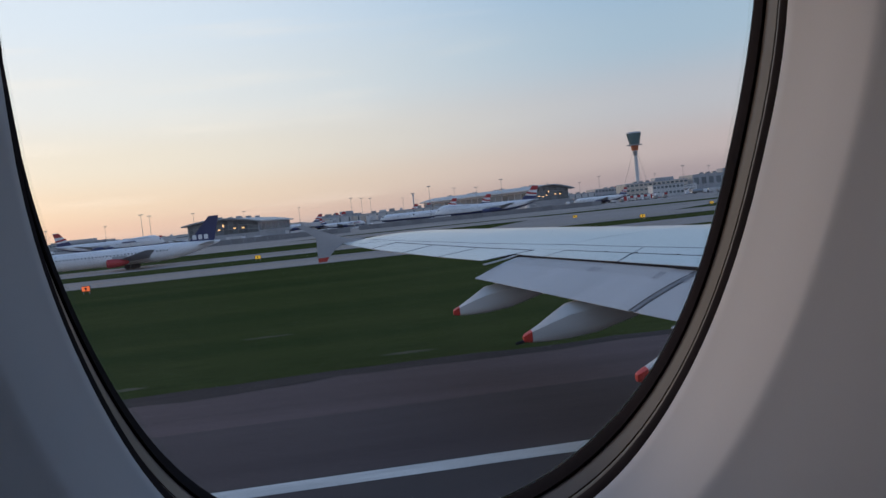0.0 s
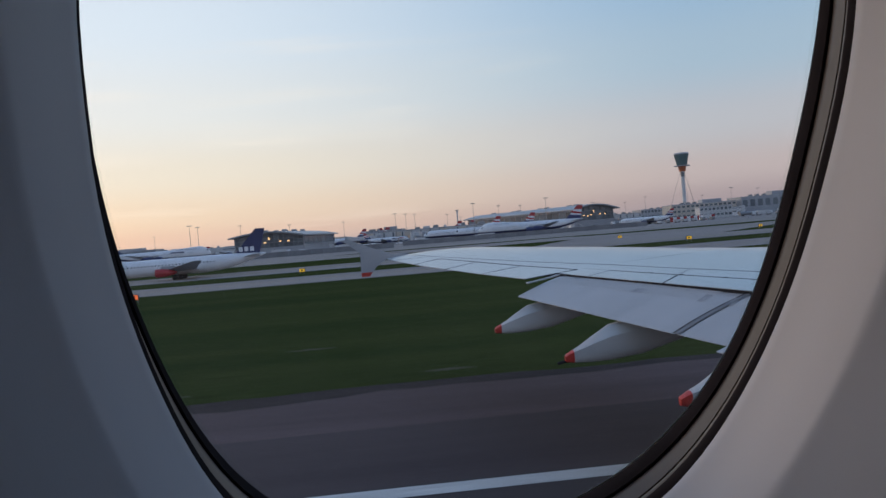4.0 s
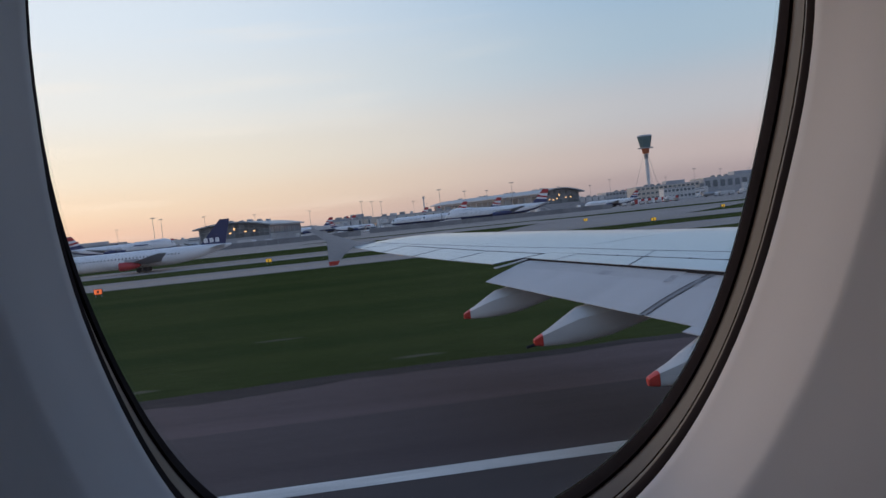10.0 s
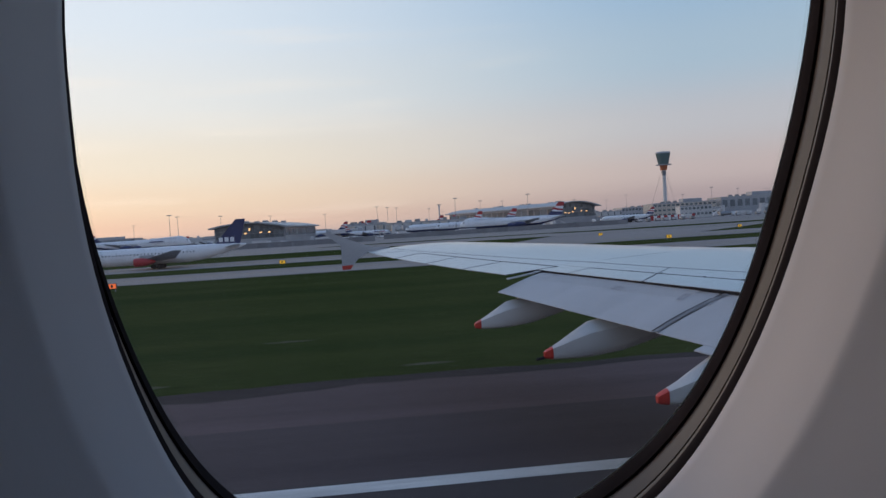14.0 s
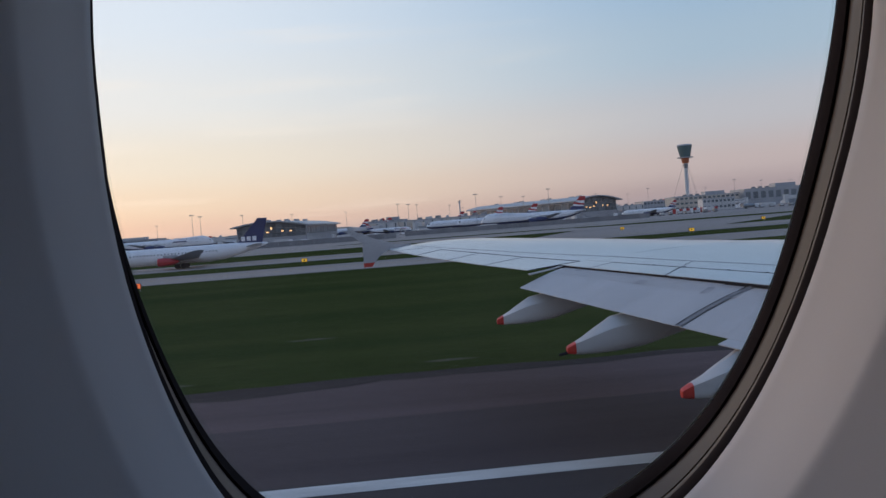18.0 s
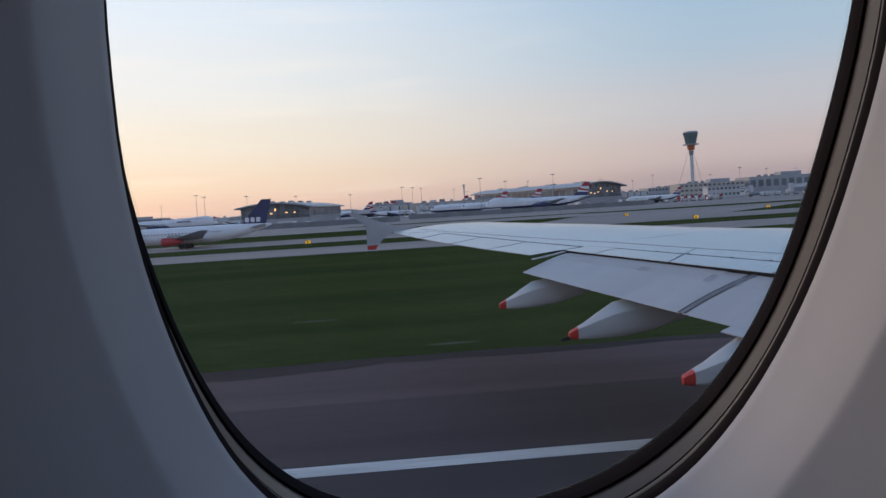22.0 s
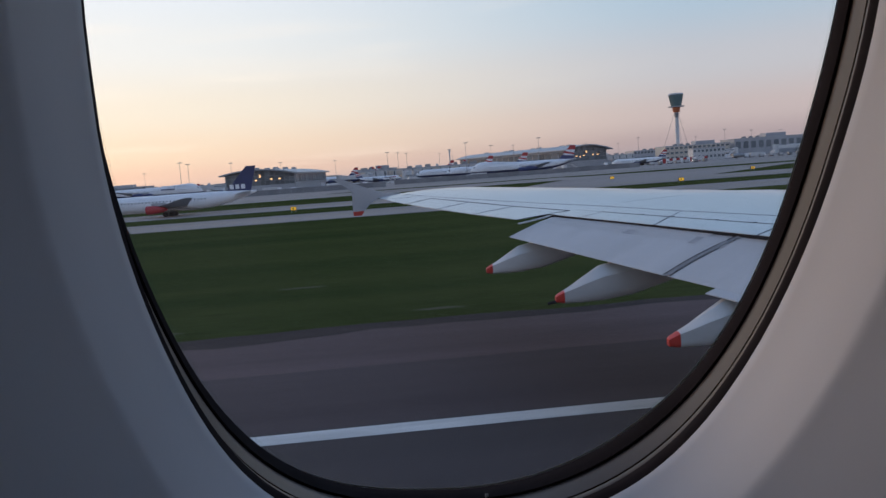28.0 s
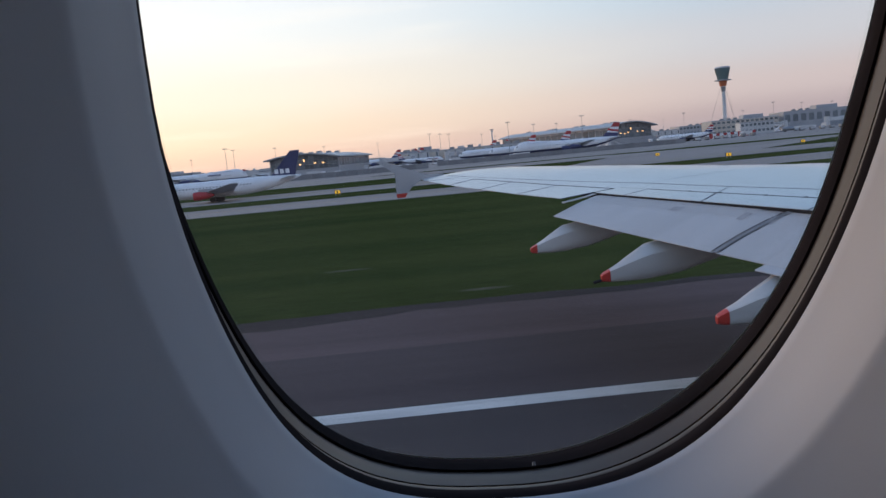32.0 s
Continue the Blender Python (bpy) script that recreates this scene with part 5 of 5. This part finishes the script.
giant = airliner("white double-deck four-engined airliner with striped fin at its gate", 72, 3.7, 79, (0.32, 0.62), JET_WHITE, "plain", hump=True)
fin_x, fin_z = -36.0, 3.7 * 1.55 + 3.7 * 0.75
for k, mat in ((0.0, JET_RED), (1.0, JET_GREEN), (2.0, BLACK)):
    part("fin_stripe", plate(bmesh.new(), [(fin_x + 9.0 - k * 2.6, fin_z + 0.6), (fin_x + 7.2 - k * 2.6, fin_z + 0.6), (fin_x + 3.2 - k * 1.2, fin_z + 8.8), (fin_x + 4.4 - k * 1.2, fin_z + 8.8)], 0.64), mat, giant)
giant.matrix_world = pose(588, 322, 0.045, 0, 0, 90)
copy_thing(giant, pose(676, 322, 0.045, 0, 0, 90))
longjet = airliner("long white airliner with blue side line and red fin mark", 74, 3.1, 65, (0.36,), JET_WHITE, "plain", group="")
part("side_line", box(bmesh.new(), 2, -3.06, 3.1 * 1.55 - 0.75, 58, 0.14, 0.34), JET_BLUE, longjet, "thin dark blue line along the side")
part("fin_mark", tube(bmesh.new(), (-34.2, -0.34, 11.8), (-34.2, 0.34, 11.8), 1.7, seg=20), JET_RED, longjet, "round red mark on the fin")
longjet.matrix_world = pose(470, 146, 0.045, 0, 0, 180)
copy_thing(tealtail, pose(330, 204, 0.045, 0, 0, 180))
for x, y, r in ((402, 396, 20), (436, 398, 160), (520, 398, 20), (560, 352, 175), (628, 352, 10), (700, 350, 170)):
    copy_thing(bridge, pose(x, y, 0.045, 0, 0, r - 90))
for x, y in ((606, 240), (682, 236), (560, 178), (830, 172), (286, 178)):
    copy_thing(yellow, pose(x, y, 0.0))
for x, y, v in ((604, 300, 0), (616, 296, 1), (660, 300, 3), (692, 298, 4), (770, 300, 2), (742, 304, 0), (864, 308, 1), (912, 304, 3), (640, 292, 5)):
    copy_thing(FLEET[v], pose(x, y, 0.045, 0, 0, 25 * v))
sheet("apron_front", "pale concrete before the terminals", "apron", [(520, 221.5), (980, 221.5), (980, 285.5), (520, 285.5)], 0.037, CONCRETE)
for x, y, a, b in ((600, 254, 56, 9), (730, 252, 48, 8), (870, 256, 52, 8)):
    island(x, y, a, b)

# ---- distance: woods and low roofs ----
rng = random.Random(5)
wood = bmesh.new()
for i in range(2600):
    az = radians(rng.uniform(-26, 36))
    y = rng.uniform(2000, 3600)
    r = rng.uniform(3, 7)
    h = rng.uniform(0.7, 1.5) * (1 + 0.5 * math.sin(az * 37) + 0.3 * math.sin(az * 91))
    m = Matrix.Translation((y * math.tan(az), y, r * h * 0.6)) @ Matrix.Rotation(rng.uniform(0, 6), 4, "Z") @ Matrix.Diagonal((r * 1.5, r, max(1.5, r * h), 1))
    bmesh.ops.create_icosphere(wood, subdivisions=1, radius=1, matrix=m)
tagged(part("far_wood", wood, LEAF), "dark uneven belt of far trees", "trees", kind="stuff")
for i in range(46):
    az = -22 + 54 * (i + rng.random()) / 46
    w, h = rng.uniform(18, 70), rng.uniform(4, 11)
    b = thing("distant_building", "low far building on the skyline", "building", "far buildings", at=spot(az, rng.uniform(1050, 1500)))
    part("wall", box(bmesh.new(), 0, 0, 0, w, 18, h), rng.choice((CLAD, CLAD_DARK, CREAM, ROOF)), b)
    part("roof", box(bmesh.new(), 0, 0, h, w + 1, 19, 0.8), ROOF, b)


# ---- apron clutter: containers, stairs, cones of light ----
def container():
    c = thing("cargo_container", "pale metal cargo container on the apron", "container", "cargo containers")
    part("shell", box(bmesh.new(), 0, 0, 0.45, 3.1, 2.2, 1.6, bevel=0.06), STEEL, c)
    part("curtain", box(bmesh.new(), 0, -1.11, 0.6, 2.7, 0.06, 1.3), CLAD, c)
    part("trailer", box(bmesh.new(), 0, 0, 0.2, 3.4, 1.8, 0.22), GAP_DARK, c)
    for dx in (-1.1, 1.1):
        part("wheel", tube(bmesh.new(), (dx, -0.8, 0.22), (dx, 0.8, 0.22), 0.22, seg=8), TYRE, c)
    return c


def stairs():
    c = thing("passenger_stairs", "white wheeled passenger stairs parked on the apron", "stairs", "passenger stairs")
    part("chassis", box(bmesh.new(), 0, 0, 0.3, 7.5, 2.2, 0.6), JET_WHITE, c)
    bm = bmesh.new()
    plate(bm, [(-3.6, 0.9), (-2.8, 0.9), (2.6, 4.1), (3.8, 4.1), (3.8, 4.5), (2.4, 4.5)], 1.7)
    part("flight", bm, CLAD, c)
    for dy in (-0.85, 0.85):
        part("handrail", tube(bmesh.new(), (-3.4, dy, 2.0), (2.6, dy, 5.5), 0.06, seg=5), STEEL, c)
    part("strut", box(bmesh.new(), 2.4, 0, 0.8, 0.3, 1.6, 3.4), STEEL, c)
    for dx in (-2.6, 2.6):
        part("wheel", tube(bmesh.new(), (dx, -1.05, 0.4), (dx, 1.05, 0.4), 0.4, seg=8), TYRE, c)
    return c


rng = random.Random(23)
first = container()
first.matrix_world = spot(-15.2, 395)
for az0, y0, count in ((-14.4, 396, 7), (-2.2, 430, 6), (5.2, 440, 8), (9.0, 430, 6), (19.4, 405, 7), (25.6, 430, 8)):
    for i in range(count):
        copy_thing(first, spot(az0 + 0.55 * i + rng.uniform(-0.05, 0.05), y0 + rng.uniform(-3, 3), turned=rng.choice((0, 4, -6, 90))))
steps = stairs()
steps.matrix_world = spot(-7.4, 470, turned=25)
for az, y, r in ((2.2, 470, 200), (9.9, 455, 30), (14.4, 430, 160), (24.2, 480, 20), (-12.6, 420, 10)):
    copy_thing(steps, spot(az, y, turned=r))
for i in range(26):
    x = -128 + i * 4.6
    sheet("edge_dash", "white dash on the apron edge", "marking", [(x, 286.4), (x + 2.4, 286.4), (x + 2.4, 288.0), (x, 288.0)], 0.05, LINE_WHITE)

# ---- near field: bare soil, damp asphalt by the verge ----
rng = random.Random(41)
SOIL = material("bare_soil", (0.095, 0.090, 0.058), 0.95, second=(0.040, 0.055, 0.018), scale=0.6, detail=10, patchy=0.7, stretch=(0.35, 1, 1), spec=0.1)
STAIN = material("damp_asphalt", (0.036, 0.031, 0.033), 0.9, second=(0.062, 0.050, 0.050), scale=0.5, detail=10, patchy=0.7, stretch=(0.25, 1, 1), spec=0.05)


def ragged(name, label, category, x, y, a, b, z, mat, n=44):
    pts = []
    for i in range(n):
        t = 2 * math.pi * i / n
        k = rng.uniform(0.55, 1.1)
        pts.append((x + a * math.cos(t) * rng.uniform(0.8, 1.1), y + b * math.sin(t) * k))
    sheet(name, label, category, pts, z, mat)


for x, y, a, b in ((-10.5, 37.6, 2.2, 0.5), (3.2, 38.4, 1.3, 0.35), (21, 37.2, 2.6, 0.4), (-22, 61, 3.0, 0.6), (30, 70, 4.0, 0.8), (-4, 50, 1.5, 0.35)):
    ragged("soil_patch", "pale bare soil in the grass", "soil", x, y, a, b, 0.006, SOIL)
outer = [(x, y - 0.02) for x, y in edge if abs(x) < 110]
inner = [(x, y - 1.7 + 0.5 * math.sin(x * 0.15) + 0.3 * math.sin(x * 0.52 + 1) + rng.uniform(-0.3, 0.3)) for x, y in outer]
sheet("asphalt_stain", "dark damp stain along the shoulder's edge", "stain", inner + outer[::-1], 0.049, STAIN)
